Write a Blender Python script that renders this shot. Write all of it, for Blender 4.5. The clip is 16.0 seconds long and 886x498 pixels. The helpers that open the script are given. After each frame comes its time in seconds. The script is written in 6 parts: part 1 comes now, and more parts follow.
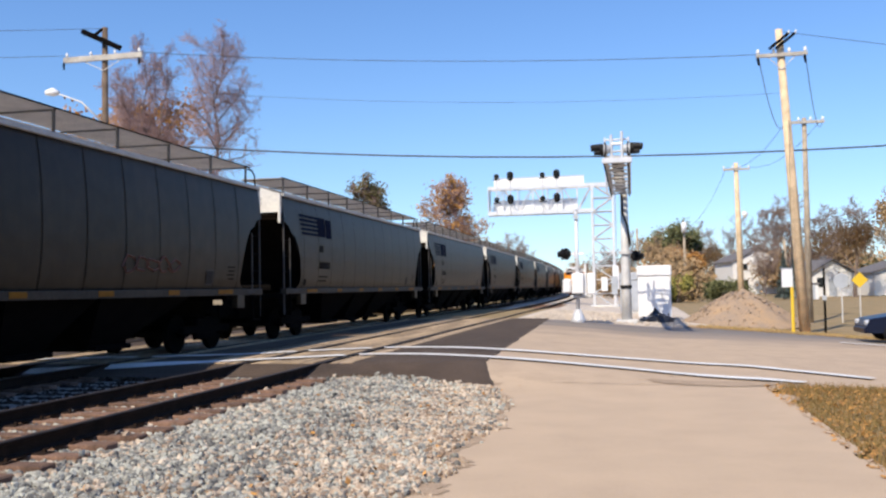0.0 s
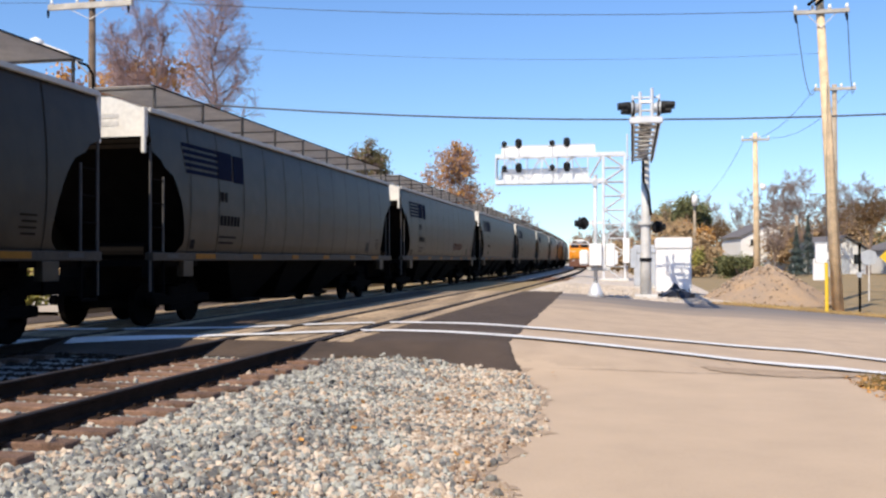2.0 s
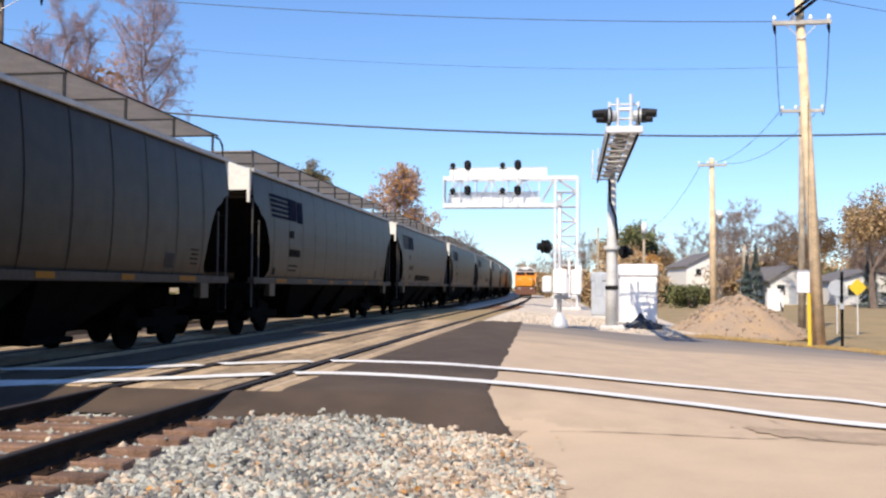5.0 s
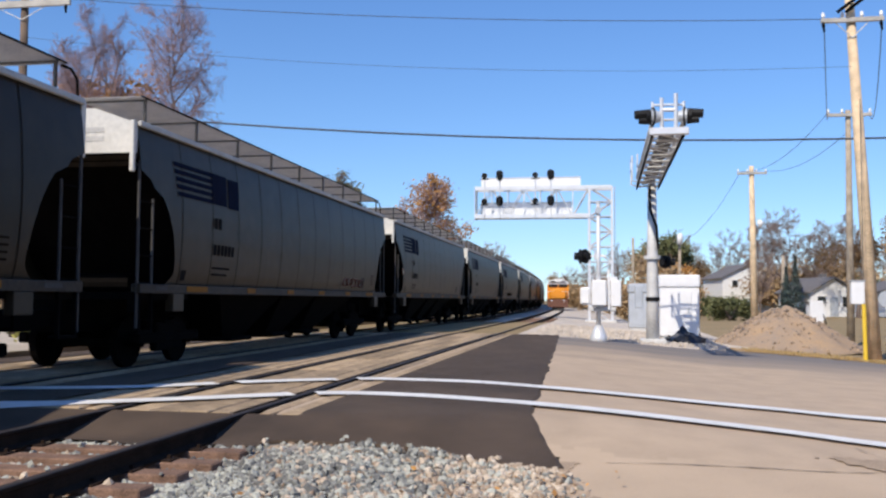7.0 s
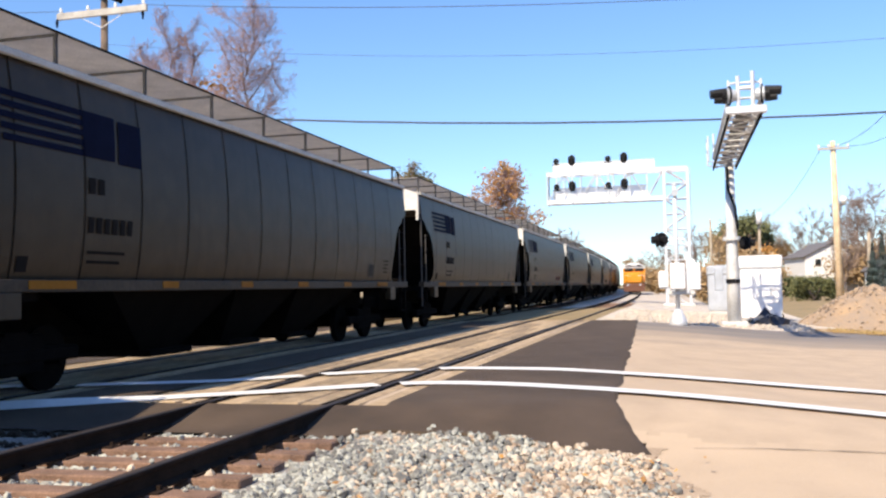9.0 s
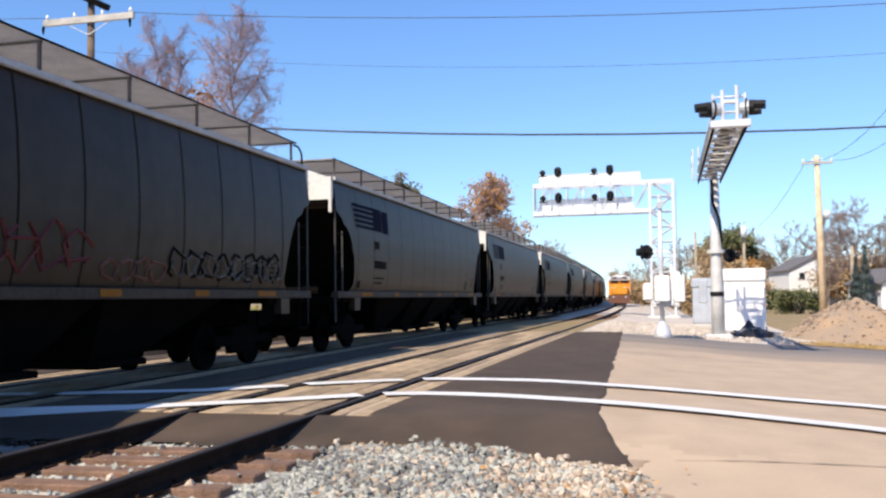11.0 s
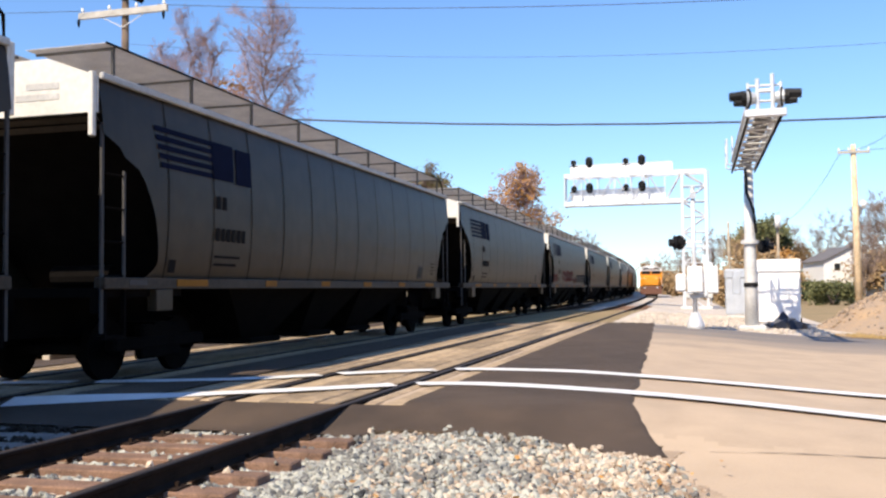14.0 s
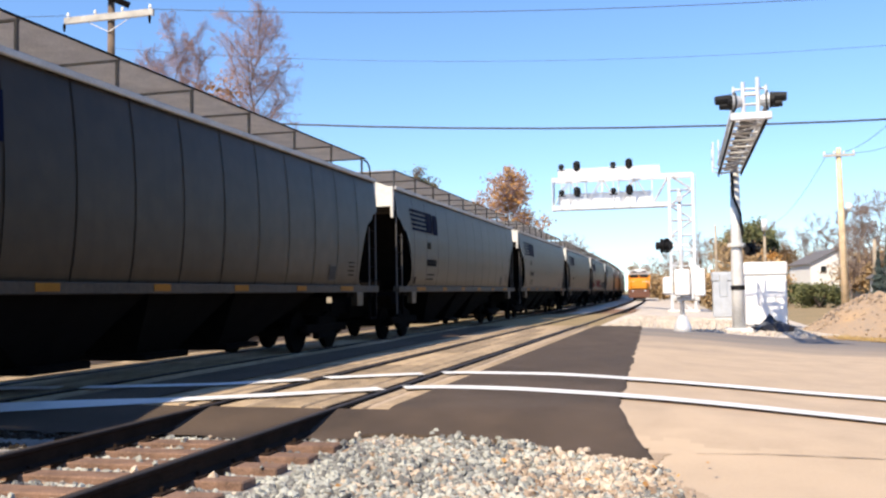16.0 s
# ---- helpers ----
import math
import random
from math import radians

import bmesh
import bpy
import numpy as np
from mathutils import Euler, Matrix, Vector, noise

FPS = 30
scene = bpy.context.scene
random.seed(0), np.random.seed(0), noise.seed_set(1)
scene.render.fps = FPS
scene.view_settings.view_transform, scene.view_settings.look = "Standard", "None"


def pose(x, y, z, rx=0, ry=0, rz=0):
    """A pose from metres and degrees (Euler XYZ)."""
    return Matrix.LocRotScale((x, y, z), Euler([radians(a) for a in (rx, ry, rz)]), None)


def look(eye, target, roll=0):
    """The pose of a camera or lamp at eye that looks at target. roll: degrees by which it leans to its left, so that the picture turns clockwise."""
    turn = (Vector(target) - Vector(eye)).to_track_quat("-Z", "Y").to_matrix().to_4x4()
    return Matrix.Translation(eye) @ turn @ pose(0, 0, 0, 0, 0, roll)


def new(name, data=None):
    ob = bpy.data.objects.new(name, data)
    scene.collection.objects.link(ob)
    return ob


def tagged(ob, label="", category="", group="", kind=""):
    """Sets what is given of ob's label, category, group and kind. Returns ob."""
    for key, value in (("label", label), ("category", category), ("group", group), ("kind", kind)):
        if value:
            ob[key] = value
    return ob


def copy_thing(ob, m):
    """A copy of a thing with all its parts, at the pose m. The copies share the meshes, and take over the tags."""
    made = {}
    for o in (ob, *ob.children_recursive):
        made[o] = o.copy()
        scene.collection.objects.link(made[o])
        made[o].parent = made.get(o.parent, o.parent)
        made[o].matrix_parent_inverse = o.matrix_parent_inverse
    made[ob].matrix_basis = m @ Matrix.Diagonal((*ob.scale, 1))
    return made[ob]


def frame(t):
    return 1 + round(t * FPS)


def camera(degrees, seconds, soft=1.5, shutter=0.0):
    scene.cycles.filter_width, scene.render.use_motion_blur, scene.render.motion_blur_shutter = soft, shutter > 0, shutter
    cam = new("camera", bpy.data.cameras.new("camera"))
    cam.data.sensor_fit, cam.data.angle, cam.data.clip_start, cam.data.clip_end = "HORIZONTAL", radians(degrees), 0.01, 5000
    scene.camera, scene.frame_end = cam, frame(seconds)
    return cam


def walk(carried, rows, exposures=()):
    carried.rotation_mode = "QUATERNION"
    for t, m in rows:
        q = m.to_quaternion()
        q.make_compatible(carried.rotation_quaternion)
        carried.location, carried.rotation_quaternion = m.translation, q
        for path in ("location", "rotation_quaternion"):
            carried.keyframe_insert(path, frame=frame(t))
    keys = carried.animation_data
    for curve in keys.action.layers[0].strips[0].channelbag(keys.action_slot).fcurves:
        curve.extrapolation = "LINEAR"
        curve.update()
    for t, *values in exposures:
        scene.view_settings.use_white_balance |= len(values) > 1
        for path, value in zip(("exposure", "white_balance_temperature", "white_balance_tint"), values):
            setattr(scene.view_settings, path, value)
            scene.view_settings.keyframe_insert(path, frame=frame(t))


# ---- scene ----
cam = camera(51.6, 16.0, soft=2.4)
METRES, EYE, TILT, LEAN, TURN = 7.805, 1.725, 0.0, 0.0, 11.6
ROWS = [
    (0.0, 0.0, 0.0, 0.0, 0.05, 2.48, 1.06),
    (0.5, -0.0024, 0.0782, -0.0025, 0.63, 4.05, -1.37),
    (1.0, -0.0227, 0.1567, -0.0093, 0.55, 2.79, -0.54),
    (1.5, -0.0305, 0.2516, -0.005, -1.24, 1.9, 0.27),
    (2.0, -0.0352, 0.3226, -0.0076, 0.09, 0.68, 0.1),
    (2.5, -0.0526, 0.3935, -0.0107, 1.0, 0.85, 0.76),
    (3.0, -0.0574, 0.4747, -0.0118, 3.02, -1.08, 0.09),
    (3.5, -0.0571, 0.5567, -0.0168, -1.09, -0.02, -0.12),
    (6.0, -0.0656, 0.8755, -0.0121, -3.74, 4.35, -0.65),
    (6.5, -0.0619, 0.9129, -0.015, -3.1, 5.45, -1.36),
    (7.0, -0.066, 0.9288, -0.0176, -1.66, 3.17, -0.36),
    (7.5, -0.0741, 0.9185, -0.016, 2.19, 1.42, -0.01),
    (8.0, -0.0768, 0.9102, -0.0152, 3.8, 1.87, 0.84),
    (8.5, -0.0773, 0.9113, -0.0151, 3.95, 2.39, 0.92),
    (9.0, -0.0753, 0.9161, -0.0146, 2.96, 2.46, 1.17),
    (11.5, -0.0719, 0.9151, -0.0147, 1.49, 3.14, 0.47),
    (12.0, -0.0728, 0.9129, -0.0152, 0.41, 2.95, 0.26),
    (12.5, -0.0739, 0.9158, -0.0155, 0.48, 2.43, 0.55),
    (13.0, -0.0745, 0.9144, -0.0151, 1.94, 2.58, 0.59),
    (13.5, -0.0754, 0.9129, -0.0154, 2.96, 2.54, 0.8),
    (14.0, -0.0766, 0.9129, -0.0147, 3.96, 2.53, 0.63),
    (14.5, -0.0749, 0.9151, -0.0153, 3.63, 2.58, 0.9),
    (15.0, -0.0754, 0.9144, -0.0156, 3.26, 2.45, 0.55),
    (15.5, -0.0744, 0.9148, -0.0159, 3.54, 2.89, 1.04),
    (16.0, -0.0737, 0.9136, -0.016, 3.25, 2.79, 0.88),
]
EXPOSURES = [(0.0, 0.15, 6650, 10), (2.0, 0.21, 6750, 10), (3.5, 0.41, 6950, 10), (5.8, 0.13, 6500, 10), (6.5, -0.06, 6200, 10), (7.0, -0.06, 6300, 10), (8.0, 0.24, 6650, 10), (9.0, 0.54, 7000, 10), (11.3, 0.33, 6600, 10), (12.5, 0.40, 6750, 10), (16.0, 0.54, 7000, 10)]
walk(cam, [(t, pose(0, 0, EYE, TILT, LEAN, TURN) @ pose(METRES * x, METRES * y, METRES * z, 90 + pitch, roll, yaw)) for t, x, y, z, yaw, pitch, roll in ROWS], EXPOSURES)

# ---- world, sun ----
SUN_AZ, SUN_EL = 21.6, 46.0      # light travels towards +y, a little towards +x
world = bpy.data.worlds.new("world")
scene.world = world
world.use_nodes = True
wn = world.node_tree
sky = wn.nodes.new("ShaderNodeTexSky")
sky.sky_type = "NISHITA"
sky.sun_disc = False
sky.sun_elevation = radians(SUN_EL)
sky.sun_rotation = radians(180 + SUN_AZ)
sky.air_density, sky.dust_density, sky.ozone_density = 1.1, 0.25, 6.0
wn.nodes["Background"].inputs[1].default_value = 0.16
# a hazy autumn sky: the horizon is little paler than the height
where = wn.nodes.new("ShaderNodeTexCoord")
lift = wn.nodes.new("ShaderNodeMapping")
lift.inputs["Location"].default_value, lift.inputs["Scale"].default_value = (0, 0, 0.042), (1, 1, 0.86)
unit = wn.nodes.new("ShaderNodeVectorMath")
unit.operation = "NORMALIZE"
wn.links.new(where.outputs["Generated"], lift.inputs["Vector"])
wn.links.new(lift.outputs[0], unit.inputs[0])
wn.links.new(unit.outputs[0], sky.inputs["Vector"])
deep = wn.nodes.new("ShaderNodeHueSaturation")
deep.inputs["Hue"].default_value, deep.inputs["Saturation"].default_value = 0.508, 1.13
wn.links.new(sky.outputs[0], deep.inputs["Color"])
wn.links.new(deep.outputs[0], wn.nodes["Background"].inputs[0])
sun = new("sun", bpy.data.lights.new("sun", "SUN"))
sun.data.energy, sun.data.angle, sun.data.color = 5.0, radians(0.55), (1.0, 0.89, 0.74)
sun.matrix_world = look((0, 0, 60), Vector((0, 0, 60)) + Vector((math.sin(radians(SUN_AZ)) * math.cos(radians(SUN_EL)),
                        math.cos(radians(SUN_AZ)) * math.cos(radians(SUN_EL)), -math.sin(radians(SUN_EL)))))


# ---- materials ----
def mat(name, color, rough=0.8, metal=0.0, vary=0.25, scale=3.0, fine=40.0, bump=0.2, other=None, island=0.0, obj=0.0, spec=0.5):
    """A surface: base colour, broken by two scales of noise towards `other`, with fine relief."""
    m = bpy.data.materials.new(name)
    m.use_nodes = True
    nt = m.node_tree
    b = nt.nodes["Principled BSDF"]
    b.inputs["Roughness"].default_value, b.inputs["Metallic"].default_value = rough, metal
    b.inputs["Specular IOR Level"].default_value = spec
    tc = nt.nodes.new("ShaderNodeTexCoord")
    n1 = nt.nodes.new("ShaderNodeTexNoise")
    n1.inputs["Scale"].default_value, n1.inputs["Detail"].default_value = scale, 6
    n2 = nt.nodes.new("ShaderNodeTexNoise")
    n2.inputs["Scale"].default_value, n2.inputs["Detail"].default_value = fine, 3
    for n in (n1, n2):
        nt.links.new(tc.outputs["Object"], n.inputs["Vector"])
    add = nt.nodes.new("ShaderNodeMath")
    add.operation = "ADD"
    nt.links.new(n1.outputs[0], add.inputs[0])
    nt.links.new(n2.outputs[0], add.inputs[1])
    last = add.outputs[0]
    for amount, source in ((island, "ShaderNodeNewGeometry"), (obj, "ShaderNodeObjectInfo")):
        if amount:
            g = nt.nodes.new(source)
            mul = nt.nodes.new("ShaderNodeMath")
            mul.operation = "MULTIPLY_ADD"
            nt.links.new(g.outputs["Random Per Island" if source.endswith("Geometry") else "Random"], mul.inputs[0])
            mul.inputs[1].default_value = amount
            off = nt.nodes.new("ShaderNodeMath")
            off.operation = "SUBTRACT"
            nt.links.new(last, mul.inputs[2])
            nt.links.new(mul.outputs[0], off.inputs[0])
            off.inputs[1].default_value = amount / 2
            last = off.outputs[0]
    ramp = nt.nodes.new("ShaderNodeValToRGB")
    ramp.color_ramp.elements[0].position, ramp.color_ramp.elements[1].position = 0.65, 1.35
    ramp.color_ramp.elements[1].position = 1.0
    half = nt.nodes.new("ShaderNodeMath")
    half.operation = "MULTIPLY"
    half.inputs[1].default_value = 0.75
    nt.links.new(last, half.inputs[0])
    nt.links.new(half.outputs[0], ramp.inputs[0])
    o = other or tuple(c * (1 - 2 * vary) for c in color)
    ramp.color_ramp.elements[0].position = 0.5
    ramp.color_ramp.elements[0].color = (*o, 1)
    ramp.color_ramp.elements[1].color = (*[min(1, c * (1 + vary * 0.6)) for c in color], 1)
    nt.links.new(ramp.outputs[0], b.inputs["Base Color"])
    if bump:
        bp = nt.nodes.new("ShaderNodeBump")
        bp.inputs["Strength"].default_value, bp.inputs["Distance"].default_value = bump, 0.02
        nt.links.new(n2.outputs[0], bp.inputs["Height"])
        nt.links.new(bp.outputs[0], b.inputs["Normal"])
    return m


M_ground = mat("dry_grass_soil", (0.29, 0.20, 0.10), 1, vary=0.3, scale=0.5, fine=9, bump=0.6, other=(0.19, 0.15, 0.07))
M_gravelbed = mat("gravel_bed", (0.36, 0.32, 0.27), 0.95, vary=0.3, scale=3, fine=60, bump=0.9, other=(0.16, 0.15, 0.14))
M_drive = mat("worn_pavement", (0.51, 0.385, 0.264), 0.9, vary=0.08, scale=1.1, fine=70, bump=0.4)
M_tar = mat("dark_asphalt", (0.086, 0.057, 0.036), 0.92, vary=0.3, scale=1.2, fine=120, bump=0.4)
M_paint = mat("road_paint", (0.82, 0.81, 0.78), 0.7, vary=0.08, scale=2, fine=80, bump=0.1, other=(0.6, 0.58, 0.54))
M_stone = mat("ballast_stone", (0.375, 0.375, 0.325), 0.95, vary=0.3, scale=1.3, fine=25, bump=0.5, other=(0.13, 0.128, 0.122), island=0.85, spec=0.2)
# dark copy of the ballast stone, for stones lying in the train's shadow
M_shade_stone = mat("shaded_ballast_stone", (0.055, 0.043, 0.033), 0.95, vary=0.3, scale=1.3, fine=25, bump=0.5, island=0.6, spec=0.1)
M_stone2 = mat("buff_stone", (0.52, 0.44, 0.345), 0.95, vary=0.3, scale=1.3, fine=25, bump=0.5, other=(0.24, 0.165, 0.11), island=0.6, spec=0.2)
M_tie = mat("weathered_tie", (0.23, 0.135, 0.09), 0.95, vary=0.35, scale=4, fine=60, bump=0.6, obj=0.3)
M_rail = mat("rusty_rail", (0.030, 0.018, 0.012), 0.9, 0.0, vary=0.3, scale=5, fine=80, spec=0.12)
M_railtop = mat("worn_rail_head", (0.075, 0.058, 0.048), 0.6, 0.5, vary=0.1, bump=0)
M_plank = mat("crossing_timber", (0.46, 0.335, 0.205), 0.9, vary=0.3, scale=3, fine=50, bump=0.5, obj=0.4)
def shaded_side_paint():
    """Grey car paint, darkened to stand for the shade on the sides, under years of road film: rain streaks run down it,
    and it keeps some gloss.
    """
    m = mat("shaded_side_paint", (0.043, 0.0305, 0.0185), 0.42, vary=0.2, scale=0.45, fine=3.0, bump=0.0, obj=0.3, spec=0.18)
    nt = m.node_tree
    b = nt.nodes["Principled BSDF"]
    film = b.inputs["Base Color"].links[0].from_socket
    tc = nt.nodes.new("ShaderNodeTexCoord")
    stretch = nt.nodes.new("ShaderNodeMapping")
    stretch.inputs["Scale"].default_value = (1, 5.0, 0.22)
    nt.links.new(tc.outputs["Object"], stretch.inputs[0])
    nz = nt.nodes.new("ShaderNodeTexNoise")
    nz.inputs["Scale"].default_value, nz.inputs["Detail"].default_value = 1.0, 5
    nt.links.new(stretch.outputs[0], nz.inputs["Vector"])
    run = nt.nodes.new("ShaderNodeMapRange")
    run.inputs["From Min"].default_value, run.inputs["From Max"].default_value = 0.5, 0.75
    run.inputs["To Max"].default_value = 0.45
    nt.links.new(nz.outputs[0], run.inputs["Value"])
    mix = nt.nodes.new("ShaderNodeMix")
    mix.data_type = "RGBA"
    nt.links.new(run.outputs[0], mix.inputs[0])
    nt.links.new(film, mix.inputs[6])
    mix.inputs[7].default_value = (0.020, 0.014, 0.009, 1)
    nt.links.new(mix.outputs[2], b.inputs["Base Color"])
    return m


M_car = shaded_side_paint()
# roof and end paints: pale copies of the car paint for its sunlit faces
M_carroof = mat("sunlit_roof_paint", (0.50, 0.46, 0.40), 0.7, vary=0.2, scale=0.8, fine=8, bump=0.05)
# sill and end apron: grey paint darkened for shade, like the sides
M_sill = mat("shaded_sill_paint", (0.050, 0.036, 0.023), 0.6, vary=0.25, scale=1.2, fine=14, bump=0.03, spec=0.25)
M_walk = mat("roof_walk_mesh", (0.66, 0.60, 0.52), 0.8, 0.0, vary=0.15)
M_chalk = mat("pale_spray", (0.13, 0.12, 0.10), 0.7, vary=0.15)
M_carend = mat("sunlit_end_paint", (0.72, 0.69, 0.62), 0.6, vary=0.1, scale=1.5, fine=12, bump=0.05)
M_pad = mat("dusty_fitting", (0.075, 0.07, 0.066), 0.7, vary=0.2, scale=3, spec=0.2)
M_seam = mat("dirty_seam", (0.022, 0.017, 0.012), 0.9, vary=0.3, scale=2, spec=0.05)
# grime taken down to near black, to stand for the shade under the cars
M_under = mat("grimy_shaded_underframe", (0.007, 0.006, 0.0055), 0.95, vary=0.3, scale=3, spec=0.04)
M_grate = mat("galvanised_grate", (0.56, 0.54, 0.50), 0.6, 0.3, vary=0.15)
M_blue = mat("navy_lettering", (0.005, 0.008, 0.026), 0.8, vary=0.15, spec=0.05)
M_ink = mat("dark_lettering", (0.014, 0.013, 0.013), 0.8, vary=0.15, spec=0.05)
M_amber = mat("amber_reflector", (0.27, 0.115, 0.012), 0.6, vary=0.1, spec=0.1)
M_white = mat("white_enamel", (0.83, 0.83, 0.82), 0.45, vary=0.05, bump=0.03)
M_alu = mat("bare_aluminium", (0.74, 0.75, 0.76), 0.45, 0.35, vary=0.08, bump=0.03)
M_galv = mat("galvanised_mast", (0.66, 0.65, 0.62), 0.6, 0.1, vary=0.15, scale=2, fine=20, bump=0.05)
M_black = mat("matt_black", (0.012, 0.012, 0.013), 0.6, vary=0.2, spec=0.2)
M_wood = mat("utility_pole_wood", (0.80, 0.60, 0.38), 0.9, vary=0.25, scale=2.5, fine=40, bump=0.4)
M_greywood = mat("grey_pole_wood", (0.47, 0.385, 0.285), 0.9, vary=0.3, scale=2.5, fine=40, bump=0.4)
M_armwood = mat("crossarm_wood", (0.50, 0.47, 0.42), 0.9, vary=0.2, bump=0.2)
M_orange = mat("orange_enamel", (0.80, 0.30, 0.02), 0.45, vary=0.08)
M_glass = mat("dark_glass", (0.02, 0.022, 0.025), 0.1, vary=0.1, bump=0)
M_bark = mat("bark", (0.22, 0.165, 0.135), 0.95, vary=0.3, scale=3, fine=25)
M_twig = mat("twig", (0.42, 0.29, 0.28), 0.95, vary=0.25, island=0.3, bump=0)
M_leaf_o = mat("autumn_leaf", (0.52, 0.27, 0.08), 0.85, vary=0.3, island=0.6, bump=0, other=(0.28, 0.15, 0.06), spec=0.1)
M_leaf_b = mat("brown_leaf", (0.42, 0.285, 0.155), 0.9, vary=0.25, island=0.35, bump=0, other=(0.23, 0.165, 0.09), spec=0.1)
M_leaf_g = mat("dull_green_leaf", (0.13, 0.13, 0.045), 0.8, vary=0.3, island=0.6, bump=0, other=(0.05, 0.06, 0.02))
M_spruce = mat("blue_spruce_needles", (0.10, 0.14, 0.125), 0.8, vary=0.3, island=0.6, bump=0, other=(0.04, 0.06, 0.055))
M_dirt = mat("spoil_heap", (0.36, 0.24, 0.135), 1, vary=0.3, scale=1.2, fine=25, bump=1.0, other=(0.24, 0.20, 0.17))
M_wire = mat("line_wire", (0.05, 0.055, 0.065), 0.6, vary=0.1, bump=0)
M_siding = mat("white_siding", (0.78, 0.77, 0.74), 0.7, vary=0.06)
M_roof = mat("shingle_roof", (0.16, 0.15, 0.15), 0.9, vary=0.2)
M_yellow = mat("warning_yellow", (0.75, 0.50, 0.03), 0.5, vary=0.06)
M_navy = mat("dark_blue_car_paint", (0.006, 0.010, 0.028), 0.3, vary=0.1, bump=0, spec=0.25)
M_grass = mat("dry_grass_blade", (0.27, 0.17, 0.07), 0.95, vary=0.3, island=0.7, bump=0, other=(0.17, 0.13, 0.05), spec=0.1)
M_leaf_ol = mat("olive_leaf", (0.19, 0.155, 0.075), 0.9, vary=0.3, island=0.6, bump=0, other=(0.09, 0.08, 0.04), spec=0.1)
M_grey = mat("grey_metal_box", (0.50, 0.53, 0.56), 0.5, 0.2, vary=0.1)
M_plastic = mat("black_plastic", (0.03, 0.032, 0.04), 0.35, vary=0.3, bump=0.3)
M_leaf_y = mat("yellow_green_leaf", (0.34, 0.30, 0.06), 0.8, vary=0.3, island=0.6, bump=0, other=(0.16, 0.16, 0.04))
M_grass2 = mat("golden_grass_blade", (0.46, 0.33, 0.13), 0.9, vary=0.3, island=0.6, bump=0, other=(0.25, 0.17, 0.07))
M_rust = mat("rust_stain", (0.16, 0.07, 0.045), 0.8, vary=0.2)
M_lot = mat("pale_lot_gravel", (0.60, 0.52, 0.43), 0.95, vary=0.18, scale=0.9, fine=30, bump=0.6, island=0.3)
M_darkwood = mat("dark_pole_wood", (0.17, 0.12, 0.085), 0.9, vary=0.3, scale=2.5, fine=40, bump=0.4)
M_twig2 = mat("grey_brown_twig", (0.34, 0.255, 0.215), 0.95, vary=0.25, island=0.3, bump=0, spec=0.1)
M_clod = mat("soil_clod", (0.39, 0.285, 0.19), 1, vary=0.3, scale=2, fine=25, bump=0.5, other=(0.17, 0.14, 0.12), island=0.7)
M_wash = mat("washed_dirt", (0.44, 0.325, 0.22), 0.95, vary=0.2, scale=3, fine=50, bump=0.4)
M_crack = mat("crack_filler", (0.26, 0.205, 0.15), 0.95, vary=0.2)
M_skirt = mat("orange_dirt", (0.43, 0.27, 0.115), 0.95, vary=0.2, scale=1.5, fine=30, bump=0.5)
M_sand = mat("sandy_verge", (0.50, 0.42, 0.32), 0.95, vary=0.15, scale=0.8, fine=30)
M_red = mat("red_spray", (0.15, 0.026, 0.022), 0.7, vary=0.15)


def road_surface():
    """Tan worn concrete that gives way to grey asphalt in the far lane, along a wavering seam."""
    m = mat("road_surface", (0.495, 0.373, 0.256), 0.9, vary=0.11, scale=1.6, fine=90, bump=0.25)
    nt = m.node_tree
    b = nt.nodes["Principled BSDF"]
    tan = b.inputs["Base Color"].links[0].from_socket
    tc = nt.nodes.new("ShaderNodeTexCoord")
    sep = nt.nodes.new("ShaderNodeSeparateXYZ")
    nt.links.new(tc.outputs["Object"], sep.inputs[0])
    nz = nt.nodes.new("ShaderNodeTexNoise")
    nz.inputs["Scale"].default_value, nz.inputs["Detail"].default_value = 0.35, 5
    stretch = nt.nodes.new("ShaderNodeMapping")
    stretch.inputs["Scale"].default_value = (0.35, 1.6, 1)
    nt.links.new(tc.outputs["Object"], stretch.inputs[0])
    nt.links.new(stretch.outputs[0], nz.inputs["Vector"])
    a = nt.nodes.new("ShaderNodeMath")
    a.operation = "MULTIPLY_ADD"
    a.inputs[1].default_value = 9.0
    nt.links.new(nz.outputs[0], a.inputs[0])
    nt.links.new(sep.outputs["Y"], a.inputs[2])
    lane = nt.nodes.new("ShaderNodeMapRange")
    lane.inputs["From Min"].default_value, lane.inputs["From Max"].default_value = 33.0, 39.0
    nt.links.new(a.outputs[0], lane.inputs["Value"])
    mix = nt.nodes.new("ShaderNodeMix")
    mix.data_type = "RGBA"
    nt.links.new(lane.outputs[0], mix.inputs[0])
    nt.links.new(tan, mix.inputs[6])
    mix.inputs[7].default_value = (0.19, 0.165, 0.145, 1)
    nt.links.new(mix.outputs[2], b.inputs["Base Color"])
    return m


M_road = road_surface()


